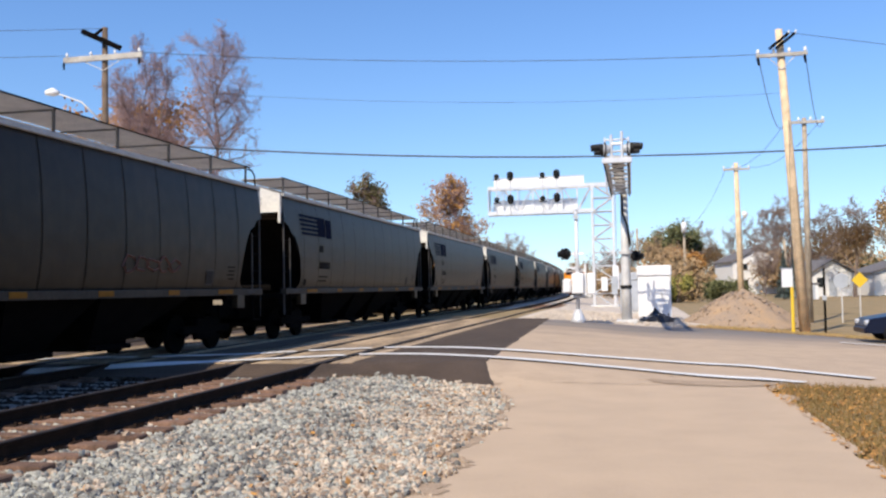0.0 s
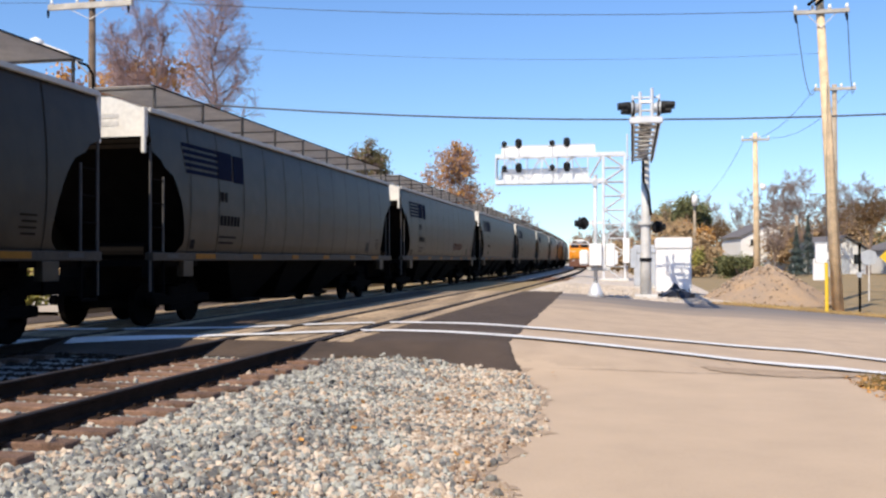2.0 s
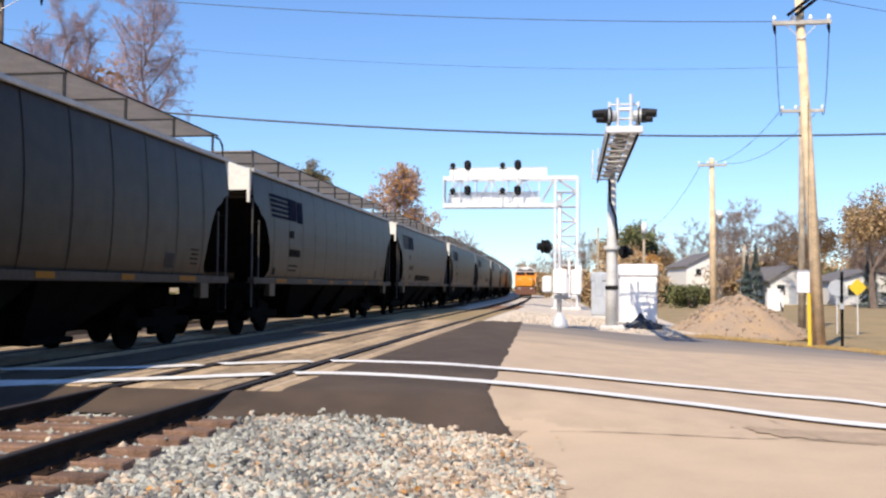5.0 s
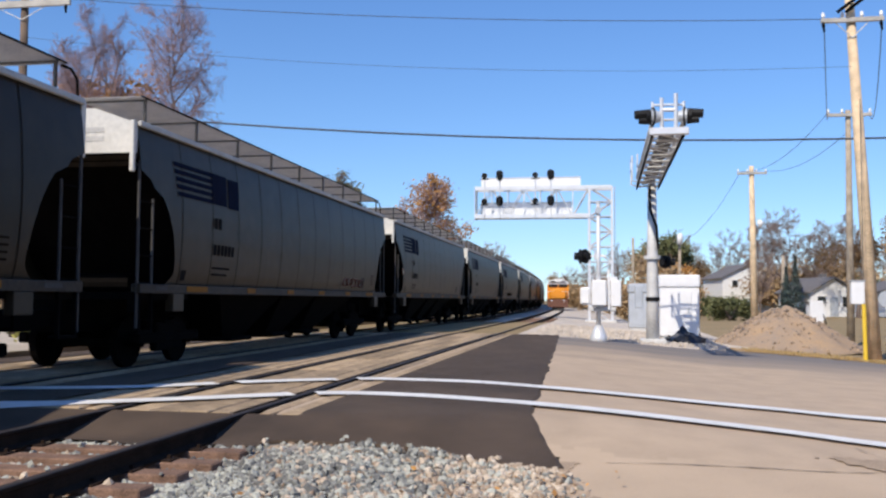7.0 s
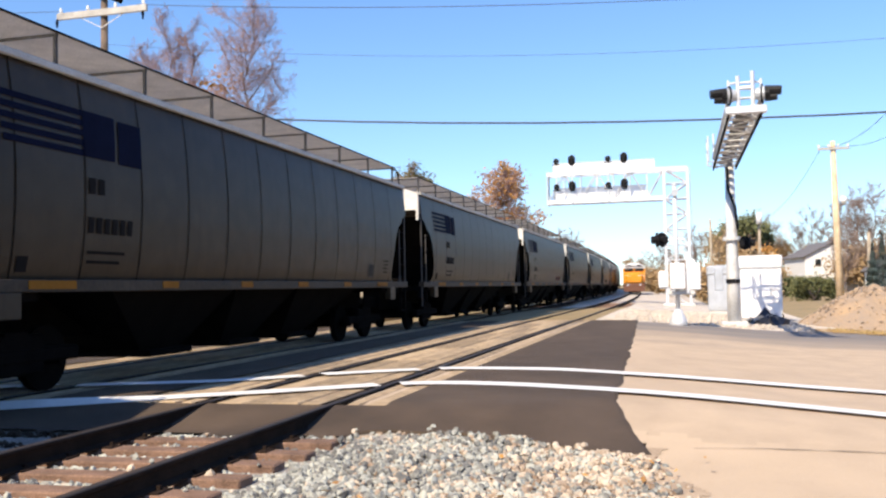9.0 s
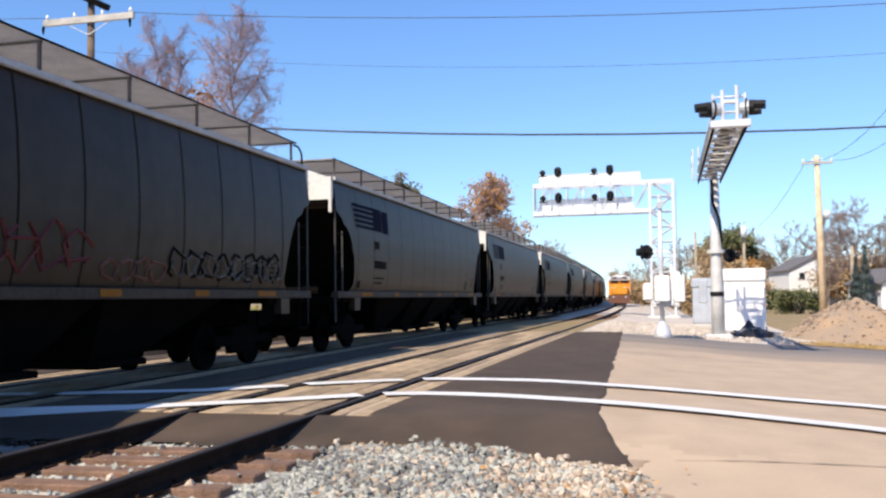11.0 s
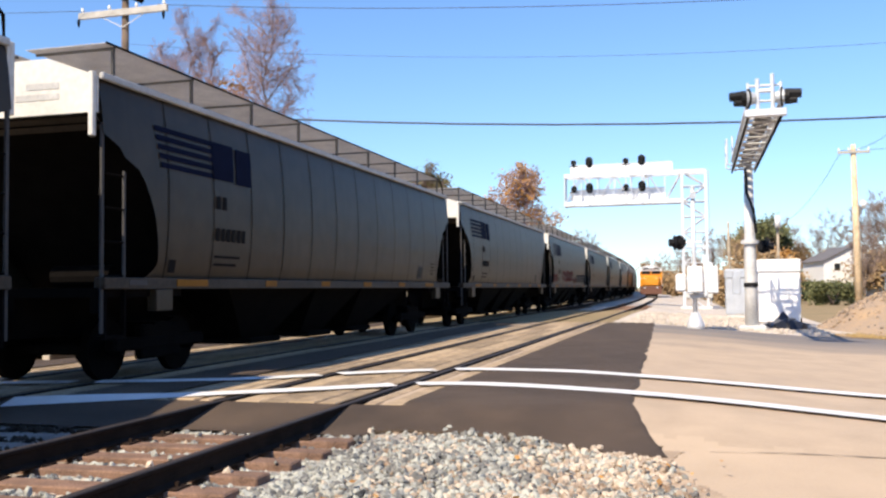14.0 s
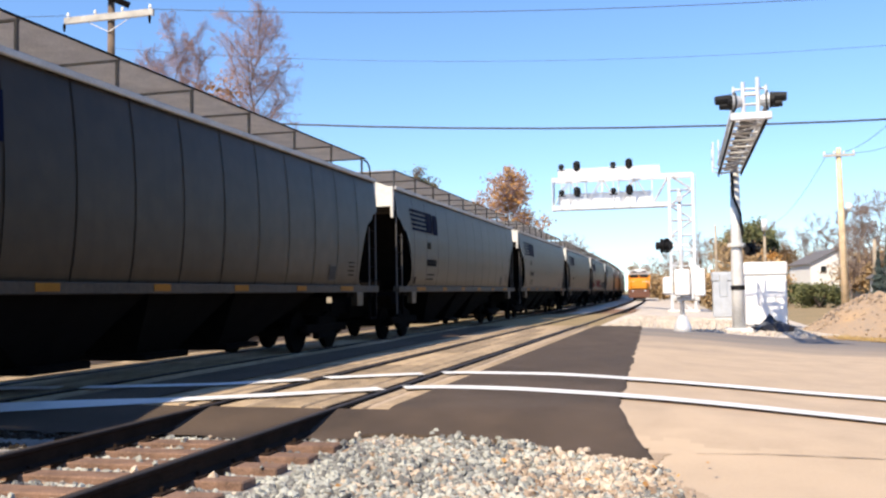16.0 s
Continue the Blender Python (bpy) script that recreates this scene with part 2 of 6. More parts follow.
# ---- mesh helpers ----
def box(bm, x0, x1, y0, y1, z0, z1, m=None):
    v = [bm.verts.new(p) for p in ((x0, y0, z0), (x1, y0, z0), (x1, y1, z0), (x0, y1, z0), (x0, y0, z1), (x1, y0, z1), (x1, y1, z1), (x0, y1, z1))]
    if m is not None:
        for a in v:
            a.co = m @ a.co
    for f in ((0, 3, 2, 1), (4, 5, 6, 7), (0, 1, 5, 4), (1, 2, 6, 5), (2, 3, 7, 6), (3, 0, 4, 7)):
        bm.faces.new([v[i] for i in f])
    return v


def tube(bm, points, radii, sides=8, caps=True):
    """A round bar along points; radii one number or one each."""
    pts = [Vector(p) for p in points]
    if isinstance(radii, (int, float)):
        radii = [radii] * len(pts)
    rings = []
    for i, p in enumerate(pts):
        d = (pts[min(i + 1, len(pts) - 1)] - pts[max(i - 1, 0)]).normalized()
        u = d.orthogonal().normalized() if abs(d.z) > 0.99 else d.cross(Vector((0, 0, 1))).normalized()
        w = d.cross(u)
        rings.append([bm.verts.new(p + (u * math.cos(a) + w * math.sin(a)) * radii[i]) for a in (2 * math.pi * k / sides for k in range(sides))])
    for a, b in zip(rings, rings[1:]):
        for k in range(sides):
            bm.faces.new((a[k], a[(k + 1) % sides], b[(k + 1) % sides], b[k]))
    if caps:
        bm.faces.new(rings[0][::-1])
        bm.faces.new(rings[-1])


def bm_of(*boxes):
    bm = bmesh.new()
    for b in boxes:
        box(bm, *b)
    return bm


def tubes(*items, sides=8):
    bm = bmesh.new()
    for pts, r in items:
        tube(bm, pts, r, sides)
    return bm


def part(name, bm, material, parent=None, label="", bevel=0.0, smooth=False):
    if bevel:
        bmesh.ops.bevel(bm, geom=list(bm.edges), offset=bevel, segments=1, affect="EDGES", clamp_overlap=True)
    bmesh.ops.recalc_face_normals(bm, faces=bm.faces)
    me = bpy.data.meshes.new(name)
    if smooth:
        for f in bm.faces:
            f.smooth = True
    bm.to_mesh(me)
    bm.free()
    me.materials.append(material)
    ob = new(name, me)
    ob.parent = parent
    if label:
        ob["label"] = label
    return ob


def raw(name, verts, faces, material, parent=None):
    me = bpy.data.meshes.new(name)
    me.from_pydata(verts, [], faces)
    me.materials.append(material)
    ob = new(name, me)
    ob.parent = parent
    return ob


def thing(name, x, y, z, rz=0.0, label="", category="", group="", kind=""):
    ob = new(name)
    ob.matrix_basis = pose(x, y, z, 0, 0, rz)
    return tagged(ob, label, category, group, kind)


def smooth01(v):
    v = min(1.0, max(0.0, v))
    return v * v * (3 - 2 * v)


# ---- plan of lines, poles and wires ----
STRIPES = (((-14.0, 14.9), (-9.5, 15.9), (-7.9, 16.3), (-6.7, 17.1), (-5.5, 18.05), (-4.9, 18.18), (-3.4, 17.9), (-1.5, 18.0), (0.1, 17.98), (2.9, 16.95)),
           ((-14.0, 16.4), (-9.4, 17.7), (-8.0, 18.2), (-6.9, 19.3), (-5.4, 20.25), (-2.85, 20.0), (-1.4, 20.2), (0.5, 20.5), (2.1, 20.1), (4.4, 18.6)),
           ((4.8, 18.3), (9.0, 17.6)), ((6.5, 31.5), (14.0, 28.5)))
CRACKS = (((-2.0, 15.6), (0.2, 15.9), (2.3, 16.2)), ((0.9, 16.0), (0.5, 17.4)))
LOCO_Y = 133.0
HX, HY, HRX, HRY, HH = 4.9, 44.5, 3.0, 2.8, 1.62
POLES = (
    (6.75, 39.0, 12.3, -0.62, ((11.22, 0.99, True),), M_wood, "tall leaning tan wooden utility pole beside the road", 0, 0.215),
    (9.3, 52.2, 11.0, 0.05, ((10.75, 1.0, False),), M_greywood, "grey wooden utility pole behind a taller one", 0, 0.18),
    (7.8, 70.0, 10.6, -0.1, ((10.1, 0.95, False),), M_wood, "tan wooden utility pole near the houses", 0, 0.24),
    (-23.6, 38.0, 14.1, 0.0, ((12.65, 2.0, True),), M_darkwood, "weathered utility pole with a long crossarm", 0, 0.2),
    (5.75, 104.0, 8.0, 0.0, (), M_greywood, "distant grey utility pole", 0, 0.18),
    (0.6, 90.0, 7.2, 0.0, (), M_greywood, "short bare wooden pole", 0, 0.15),
    (17.9, 115.0, 6.8, 0.0, (), M_greywood, "cut-off grey wooden pole", 0, 0.26),
)
WIRES = (((-23.6, 38.3, 8.85), (30, 42, 8.6), 1.5, 0.036), ((30, 42, 8.6), (80, 45, 9), 1.5, 0.045),
         ((-22.0, 37.8, 12.8), (5.45, 38.8, 11.0), 0.35, 0.014), ((-23.6, 37.8, 11.4), (6.4, 38.9, 9.4), 0.6, 0.007),
         ((-25.4, 37.8, 12.85), (-60, 20, 13.5), 1.0, 0.012), ((-23.6, 37.8, 14.0), (-60, 20, 14.5), 1.0, 0.012),
         ((5.3, 38.8, 10.85), (8.4, 52.05, 10.35), 1.3, 0.016), ((7.1, 38.8, 10.85), (10.25, 52.05, 10.35), 1.3, 0.016),
         ((8.4, 52.1, 10.45), (7.0, 69.8, 10.2), 0.8, 0.014), ((10.2, 52.1, 10.45), (8.6, 69.8, 10.2), 0.8, 0.014),
         ((7.0, 69.8, 10.2), (5.75, 104, 7.8), 1.0, 0.014),
         ((6.3, 38.9, 11.9), (40, 50, 11), 0.8, 0.012))


# ---- plan ----
T1, T2, RAIL, GAUGE = -6.41, -10.71, 0.41, 1.435   # track centres, rail-top height
Y_NEAR, Y_FAR = 16.1, 39.4                          # the timber crossing along the tracks
RAIL_X = [c + d * (GAUGE / 2 + 0.036) for c in (T1, T2) for d in (-1, 1)]


def bend(y):
    """How far the line has swung towards -x at y."""
    return -2.0e-4 * max(0.0, y - 40) ** 2


def bank(x):
    """The ballasted bed that carries both tracks."""
    return 0.21 * smooth01((-2.5 - x) / 2.2) * smooth01((x + 19) / 4)


def deck(x):
    """The road's own height: level with the rails, falling away to both sides."""
    if x > 2.2:
        return -min(0.06 * (x - 2.2), 0.45) * smooth01((28 - x) / 8)
    return 0.40 * smooth01((2.2 - x) / 6.4) if x > -4.2 else 0.40 * smooth01((x + 22) / 7)


def height(x, y):
    """Height of the ground: the bed, rising to the road deck where the road crosses."""
    k = smooth01((-2.6 - x) / 1.2)
    on = smooth01((y - (14.3 + 0.6 * k)) / (3.4 - 1.9 * k)) * smooth01((75 - y) / 25)
    return bank(x) * (1 - on) * smooth01((80 - y) / 20) * smooth01((y + 30) / 10) + deck(x) * on


def sheet(name, x0, x1, y0, y1, step, lift, material, inside=lambda x, y: True, label="", kind="structure"):
    """A surface laid over the ground, `lift` above it."""
    nx, ny = max(1, round((x1 - x0) / step)), max(1, round((y1 - y0) / step))
    verts = [(x0 + (x1 - x0) * i / nx, y0 + (y1 - y0) * j / ny) for j in range(ny + 1) for i in range(nx + 1)]
    used, faces = {}, []
    for j in range(ny):
        for i in range(nx):
            a = j * (nx + 1) + i
            q = (a, a + 1, a + nx + 2, a + nx + 1)
            if inside((verts[q[0]][0] + verts[q[1]][0]) / 2, (verts[q[0]][1] + verts[q[2]][1]) / 2):
                faces.append([used.setdefault(k, len(used)) for k in q])
    ob = raw(name, [(verts[k][0], verts[k][1], height(*verts[k]) + lift) for k in used], faces, material)
    for f in ob.data.polygons:
        f.use_smooth = True
    return tagged(ob, label, kind=kind)


def ragged(x, y, scale=1.0, amount=0.12):
    return amount * (noise.noise(Vector((x * scale, y * scale, 0.3))) + 0.5 * noise.noise(Vector((x * scale * 3, y * scale * 3, 1.7))))


# ---- ground and road ----
def ground():
    xs = [-3000, -300, -60] + [-30 + 0.5 * i for i in range(121)] + [60, 300, 3000]
    ys = [-3000, -300, -60] + [-30 + 0.5 * i for i in range(221)] + [130, 250, 500, 3000]
    verts = [(x, y, height(x, y) - 0.045) for y in ys for x in xs]
    n = len(xs)
    faces = [(j * n + i, j * n + i + 1, j * n + n + i + 1, j * n + n + i) for j in range(len(ys) - 1) for i in range(n - 1)]
    ob = raw("ground", verts, faces, M_ground)
    for f in ob.data.polygons:
        f.use_smooth = True
    return tagged(ob, "dry autumn grass and bare soil", kind="structure")


ground()


def road_far(x):
    return 38.0 + ragged(x, 0, 0.6, 0.25) if x < 1.5 else 38.0 - 0.06 * (x - 1.5) ** 2 if x < 9 else 34.6


def road_near(x):
    return 16.6 + 0.1 * (x - 2.4) if x > 2.4 else 15.4 if x > -2.0 else 15.9


sheet("road", -60, 30, 14, 40, 0.5, -0.010, M_road, lambda x, y: road_near(x) < y < road_far(x), "worn tan and grey road across the tracks")
sheet("driveway", -4.5, 3.5, -14, 16.5, 0.125, -0.004, M_drive,
      lambda x, y: -1.95 - 0.55 * smooth01((y - 13.2) / 2) + ragged(1, y, 0.9, 0.25) < x < 2.25 + 0.25 * smooth01((y - 14.5) / 2) + ragged(5, y, 1.1, 0.25) and y < 16.1 + ragged(x, 9, 1.2, 0.3), "worn tan driveway beside the gravel")
sheet("dirt_wash", -0.6, 3.6, 15.3, 17.4, 0.05, 0.003, M_wash,
      lambda x, y: ((x - 1.75) / 1.5) ** 2 + ((y - 16.45 - 0.08 * (x - 1.75)) / 0.42) ** 2 < 1 + 6 * ragged(x, y, 2.2, 0.12) and y < 16.72 + 0.06 * x + ragged(x, y, 4, 0.06), "thin brown dirt washed over the pavement edge")
sheet("dirt_edge", -3.4, -1.1, 3, 15.6, 0.03, 0.003, M_wash,
      lambda x, y: -2.6 < x + 0.55 * smooth01((y - 13.2) / 2) - ragged(1, y, 0.9, 0.25) < -1.74 + 1.3 * ragged(x, y, 1.6, 0.2) + ragged(x, y, 9, 0.08), "brown dirt washed out of the gravel onto the pavement")
sheet("gravel_shoulder", -15.0, -1.5, -20, 15.5, 0.5, -0.03, M_gravelbed, label="pale crushed stone beside the track")
sheet("gravel_lot", -5.0, 3.2, 37.0, 74, 0.5, -0.018, M_lot, lambda x, y: y > road_far(x) - 1.2, "pale gravel lot beyond the road")
sheet("verge", -30, -13.5, 21, 74, 0.5, 0.10, M_sand, label="sandy verge beyond the tracks")


sheet("dirt_skirt", 1.6, 9.5, 36.0, 43.5, 0.1, 0.004, M_skirt,
      lambda x, y: 0.1 + ragged(x, y, 1.1, 0.5) < y - road_far(x) < 2.6 * smooth01((x - 1.6) / 1.5) + ragged(x, y, 0.8, 1.0), "orange-brown bare dirt at the foot of the heap")


def kerb(x, y0, y1):
    """A low kerb along the verge, stepped to follow the ground."""
    bm = bmesh.new()
    y = y0
    while y < y1:
        z = height(x, y + 1)
        box(bm, x - 0.08, x + 0.08, y, y + 1.99, z - 0.1, z + 0.13)
        y += 2
    return tagged(part("kerb", bm, M_sand, bevel=0.015), "pale concrete kerb along the verge", kind="structure")


kerb(-13.45, 21, 73)


def apron_edge(y):
    return (-2.3 - 0.22 * (y - 15.3) if y < 17.2 else -2.72 - 0.035 * (y - 17.2)) + ragged(0, y, 0.9, 0.06) + ragged(2, y, 4, 0.012)


def apron_near(x):
    return 15.28 - 0.22 * smooth01((-4.9 - x) / 0.4) + 0.12 * smooth01((x + 5.5) / 2) + ragged(x, 3, 1.3, 0.10) + ragged(x, 8, 6, 0.03)


def on_patch(x, y):
    if x > T1 + 1.40 or y < apron_near(x):
        return False
    return y < Y_NEAR or not (T1 - 1.76 < x or T2 - 1.76 < x < T2 + 1.42)


def apron():
    """Dark asphalt between the timbers and the old pavement, with broken edges."""
    xl, nu, nv = T1 + 1.35, 56, 220
    verts = []
    for k in range(nv + 1):
        v = (k / nv) ** 1.7
        for i in range(nu + 1):
            u = i / nu
            y0 = apron_near(xl + (-2.35 - xl) * u)
            y = y0 + (38.9 - y0) * v
            x = xl + (apron_edge(y) - xl) * u
            verts.append((x, y, height(x, y) + 0.014 - (0.03 if i == nu or k == 0 else 0)))
    n = nu + 1
    ob = raw("asphalt_apron", verts, [(k * n + i, k * n + i + 1, k * n + n + i + 1, k * n + n + i) for k in range(nv) for i in range(nu)], M_tar)
    for f in ob.data.polygons:
        f.use_smooth = True
    return tagged(ob, "dark asphalt apron against the rails", kind="structure")


apron()
sheet("asphalt_patch", -14.4, -5.0, 15.0, 39.0, 0.1, 0.014, M_tar, on_patch, "dark asphalt between the tracks")


def chain_of(pts, step):
    chain = []
    for (ax, ay), (bx, by) in zip(pts, pts[1:]):
        n = max(1, int(math.hypot(bx - ax, by - ay) / step))
        chain += [(ax + (bx - ax) * k / n, ay + (by - ay) * k / n) for k in range(n)]
    chain.append(pts[-1])
    for _ in range(6):
        chain = [chain[0]] + [tuple((chain[i - 1][c] + 2 * chain[i][c] + chain[i + 1][c]) / 4 for c in (0, 1)) for i in range(1, len(chain) - 1)] + [chain[-1]]
    return chain


def stripe(name, pts, width, lift, material, label, jitter=0.012):
    """A thin band along a chain of plan points, laid over the road."""
    bm = bmesh.new()
    prev = None
    chain = chain_of(pts, 0.15)
    for i, (x, y) in enumerate(chain):
        ax, ay = chain[max(0, i - 1)]
        bx, by = chain[min(len(chain) - 1, i + 1)]
        d = math.hypot(bx - ax, by - ay)
        nx, ny = -(by - ay) / d, (bx - ax) / d
        row = []
        for s in (-1, 1):
            w = width / 2 + jitter * noise.noise(Vector((x * 4, y * 4, s * 5)))
            row.append(bm.verts.new((x + s * nx * w, y + s * ny * w, height(x + s * nx * w, y + s * ny * w) + lift)))
        if any(abs(x - r) < 0.055 for r in RAIL_X):
            prev = None
            continue
        if prev:
            bm.faces.new((prev[0], row[0], row[1], prev[1]))
        prev = row
    return tagged(part(name, bm, material), label, kind="structure")


for pts in STRIPES:
    stripe("road_marking", pts, 0.38, 0.026, M_paint, "white painted line across the road")
for pts in CRACKS:
    stripe("pavement_crack", [(x + ragged(x, y, 2, 0.2), y + ragged(y, x, 2, 0.2)) for x, y in chain_of(pts, 0.5)], 0.014, 0.006, M_crack, "dark crack across the worn pavement", 0.02)


# ---- tracks ----
def track(cx, name, tie_rows):
    t = thing(name, 0, 0, 0, label="railway track with rusty rails on timber ties", category="railway track", kind="structure")
    ys = [-300 + 4 * i for i in range(195)]
    rail_section = ((-0.07, -0.17), (0.07, -0.17), (0.07, -0.155), (0.014, -0.135), (0.012, -0.05), (0.036, -0.035), (0.036, -0.008), (-0.036, -0.008), (-0.036, -0.035), (-0.012, -0.05), (-0.014, -0.135), (-0.07, -0.155))
    for side in (-1, 1):
        for nm, sec, m in (("rail", rail_section, M_rail), ("rail_head", ((-0.034, -0.008), (0.034, -0.008), (0.03, 0), (-0.03, 0)), M_railtop)):
            bm = bmesh.new()
            prev = None
            n = len(sec)
            for y in ys:
                x = cx + side * (GAUGE / 2 + 0.036) + bend(y)
                ring = [bm.verts.new((x + a, y, RAIL + b)) for a, b in sec]
                if prev:
                    for k in range(n):
                        bm.faces.new((prev[k], prev[(k + 1) % n], ring[(k + 1) % n], ring[k]))
                prev = ring
            part(nm, bm, m, t)
    # near-black strips stand for the shade in the open flangeway gaps
    for side in (-1, 1):
        for d in (-1, 1):
            x = cx + side * (GAUGE / 2 + 0.036)
            part("flangeway_shade_strip", bm_of((x + d * 0.037, x + d * 0.115, Y_NEAR, Y_FAR, 0.2, RAIL - 0.008)), M_under, t)
    tie_mesh = plate_mesh = None
    rng = random.Random(name)
    for y in tie_rows:
        if tie_mesh is None:
            tie = part("tie", bm_of((-1.3, 1.3, -0.115, 0.115, -0.18, 0)), M_tie, t, bevel=0.012)
            plate = part("tie_plate", bm_of((-0.17, 0.17, -0.09, 0.09, -0.004, 0.014), (-0.13, -0.10, -0.03, 0.0, 0.014, 0.045), (0.10, 0.13, 0.0, 0.03, 0.014, 0.045)), M_rail, tie)
            tie_mesh, plate_mesh = tie.data, plate.data
        else:
            tie = new("tie", tie_mesh)
            tie.parent = t
            plate = new("tie_plate", plate_mesh)
            plate.parent = tie
        tie.matrix_basis = pose(cx + bend(y) + rng.uniform(-0.06, 0.06), y + rng.uniform(-0.03, 0.03), RAIL - 0.172, rng.uniform(-1, 1), rng.uniform(-0.4, 0.4), rng.uniform(-1.5, 1.5))
        plate.location = (GAUGE / 2 + 0.036, 0, 0)
        p2 = new("tie_plate", plate_mesh)
        p2.parent = tie
        p2.location = (-GAUGE / 2 - 0.036, 0, 0)
    return t


near_rows = [2.0 + 0.53 * i for i in range(-24, 25)]
far_rows = [40.0 + 0.53 * i for i in range(70)]
track_near = track(T1, "track_near", near_rows + far_rows)
track_far = track(T2, "track_far", near_rows + far_rows)


def ballast_bed(start, count):
    """The stone bed beyond the road, following the line's bend."""
    bm = bmesh.new()
    prev = None
    for i in range(count):
        y = start + 4 * i
        b = bend(y)
        row = [bm.verts.new((x + b, y, z)) for x, z in ((T2 - 3.2, -0.06), (T2 - 1.9, 0.20), (T1 + 1.9, 0.20), (T1 + 3.6, 0.05), (T1 + 6.5, 0.0))]
        if prev:
            for k in range(4):
                bm.faces.new((prev[k], prev[k + 1], row[k + 1], row[k]))
        prev = row
    return tagged(part("ballast_bed", bm, M_lot), "grey stone bed under the tracks", kind="structure")


ballast_bed(40, 112)
ballast_bed(-300, 69)


def scatter(name, spots, sizes, material, label, seed):
    """Loose broken stones: squashed, turned icosahedra, one at each spot."""
    rng = np.random.default_rng(seed)
    g = (1 + 5 ** 0.5) / 2
    base = np.array([(-1, g, 0), (1, g, 0), (-1, -g, 0), (1, -g, 0), (0, -1, g), (0, 1, g), (0, -1, -g), (0, 1, -g), (g, 0, -1), (g, 0, 1), (-g, 0, -1), (-g, 0, 1)]) / 1.9
    tri = np.array([(0, 11, 5), (0, 5, 1), (0, 1, 7), (0, 7, 10), (0, 10, 11), (1, 5, 9), (5, 11, 4), (11, 10, 2), (10, 7, 6), (7, 1, 8), (3, 9, 4), (3, 4, 2), (3, 2, 6), (3, 6, 8), (3, 8, 9), (4, 9, 5), (2, 4, 11), (6, 2, 10), (8, 6, 7), (9, 8, 1)])
    n = len(spots)
    q = rng.normal(size=(n, 4))
    q /= np.linalg.norm(q, axis=1)[:, None]
    w, x, y, z = q.T
    rot = np.stack([1 - 2 * (y * y + z * z), 2 * (x * y - z * w), 2 * (x * z + y * w), 2 * (x * y + z * w), 1 - 2 * (x * x + z * z), 2 * (y * z - x * w), 2 * (x * z - y * w), 2 * (y * z + x * w), 1 - 2 * (x * x + y * y)], 1).reshape(n, 3, 3)
    shape = base[None] * rng.uniform(0.62, 1.25, (n, 12, 1)) * (sizes[:, None, None] * rng.uniform(0.55, 1.2, (n, 1, 3)))
    v = np.einsum("nij,nkj->nki", rot, shape) + np.asarray(spots)[:, None, :]
    f = (tri[None] + 12 * np.arange(n)[:, None, None]).reshape(-1, 3)
    ob = raw(name, v.reshape(-1, 3).tolist(), f.tolist(), material)
    return tagged(ob, label, "ballast", kind="stuff")


def ballast():
    rng = np.random.default_rng(4)
    grey, buff, shade_spots = [], [], []
    for _ in range(80000):
        x, y = rng.uniform(-9.5, -1.55), rng.uniform(4.5, 15.6)
        if x < -7.3 and rng.random() < 0.5:
            continue
        lim = -1.95 - 0.55 * smooth01((y - 13.2) / 2) + ragged(1, y, 0.9, 0.25)
        if x > lim + abs(rng.normal()) * 0.12:
            continue
        if y > 15.36 + ragged(x, 3, 1.3, 0.12) + 0.05 * rng.normal():
            continue
        if any(abs(x - r) < 0.10 for r in RAIL_X) or (x < T1 + 1.3 and y > 15.02 + 0.04 * rng.normal()):
            continue
        z = height(x, y) + rng.uniform(-0.012, 0.022) - 0.04 * smooth01((-4.1 - x) / 0.5)
        if x < T1 + 1.35:
            if abs((y - 2.0 + 0.265) % 0.53 - 0.265) < 0.15 and y < 15.2:
                if rng.random() > 0.004:
                    continue
                z = 0.25
            else:
                z = (0.168 if y < 14.9 else max(0.178, height(x, y) - 0.015)) + rng.uniform(-0.02, 0.02)
        # beyond the tie ends the train's shadow is put into the stone colour
        if x < T1 - 1.32 - 0.15 * rng.random():
            shade_spots.append((x, y, z))
            continue
        patchy = noise.noise(Vector((x * 0.9, y * 0.9, 2)))
        (buff if rng.random() < 0.18 + 0.45 * smooth01((x + 4.2) / 1.8) + 0.3 * patchy else grey).append((x, y, z))
    for name, spots, m, label in (("ballast", grey, M_stone, "blue-grey crushed ballast stones"), ("loose_gravel", buff, M_stone2, "buff and rusty loose gravel stones"), ("shaded_ballast", shade_spots, M_shade_stone, "ballast stones between the tracks, darkened for the train's shadow")):
        scatter(name, spots, rng.uniform(0.016, 0.050, len(spots)), m, label, 8)
    lot = [(x, y, height(x, y) + 0.0) for x, y in zip(rng.uniform(-4.6, 2.5, 2500), rng.uniform(38.3, 52, 2500)) if y > road_far(x)]
    scatter("lot_gravel", lot, rng.uniform(0.02, 0.07, len(lot)), M_lot, "scattered pale stones on the gravel lot", 9)


ballast()


# ---- hopper cars ----
SPEED, PITCH, BODY = 14.98, 18.0, 16.4
SECTION = [(1.45, 1.30), (1.485, 1.38), (1.54, 1.6), (1.573, 1.85), (1.60, 2.25), (1.60, 2.7), (1.572, 3.2), (1.53, 3.6), (1.475, 3.93)]
SECTION = [(a[0] + (b[0] - a[0]) * k / 4, a[1] + (b[1] - a[1]) * k / 4) for a, b in zip(SECTION, SECTION[1:]) for k in range(4)] + SECTION[-1:]


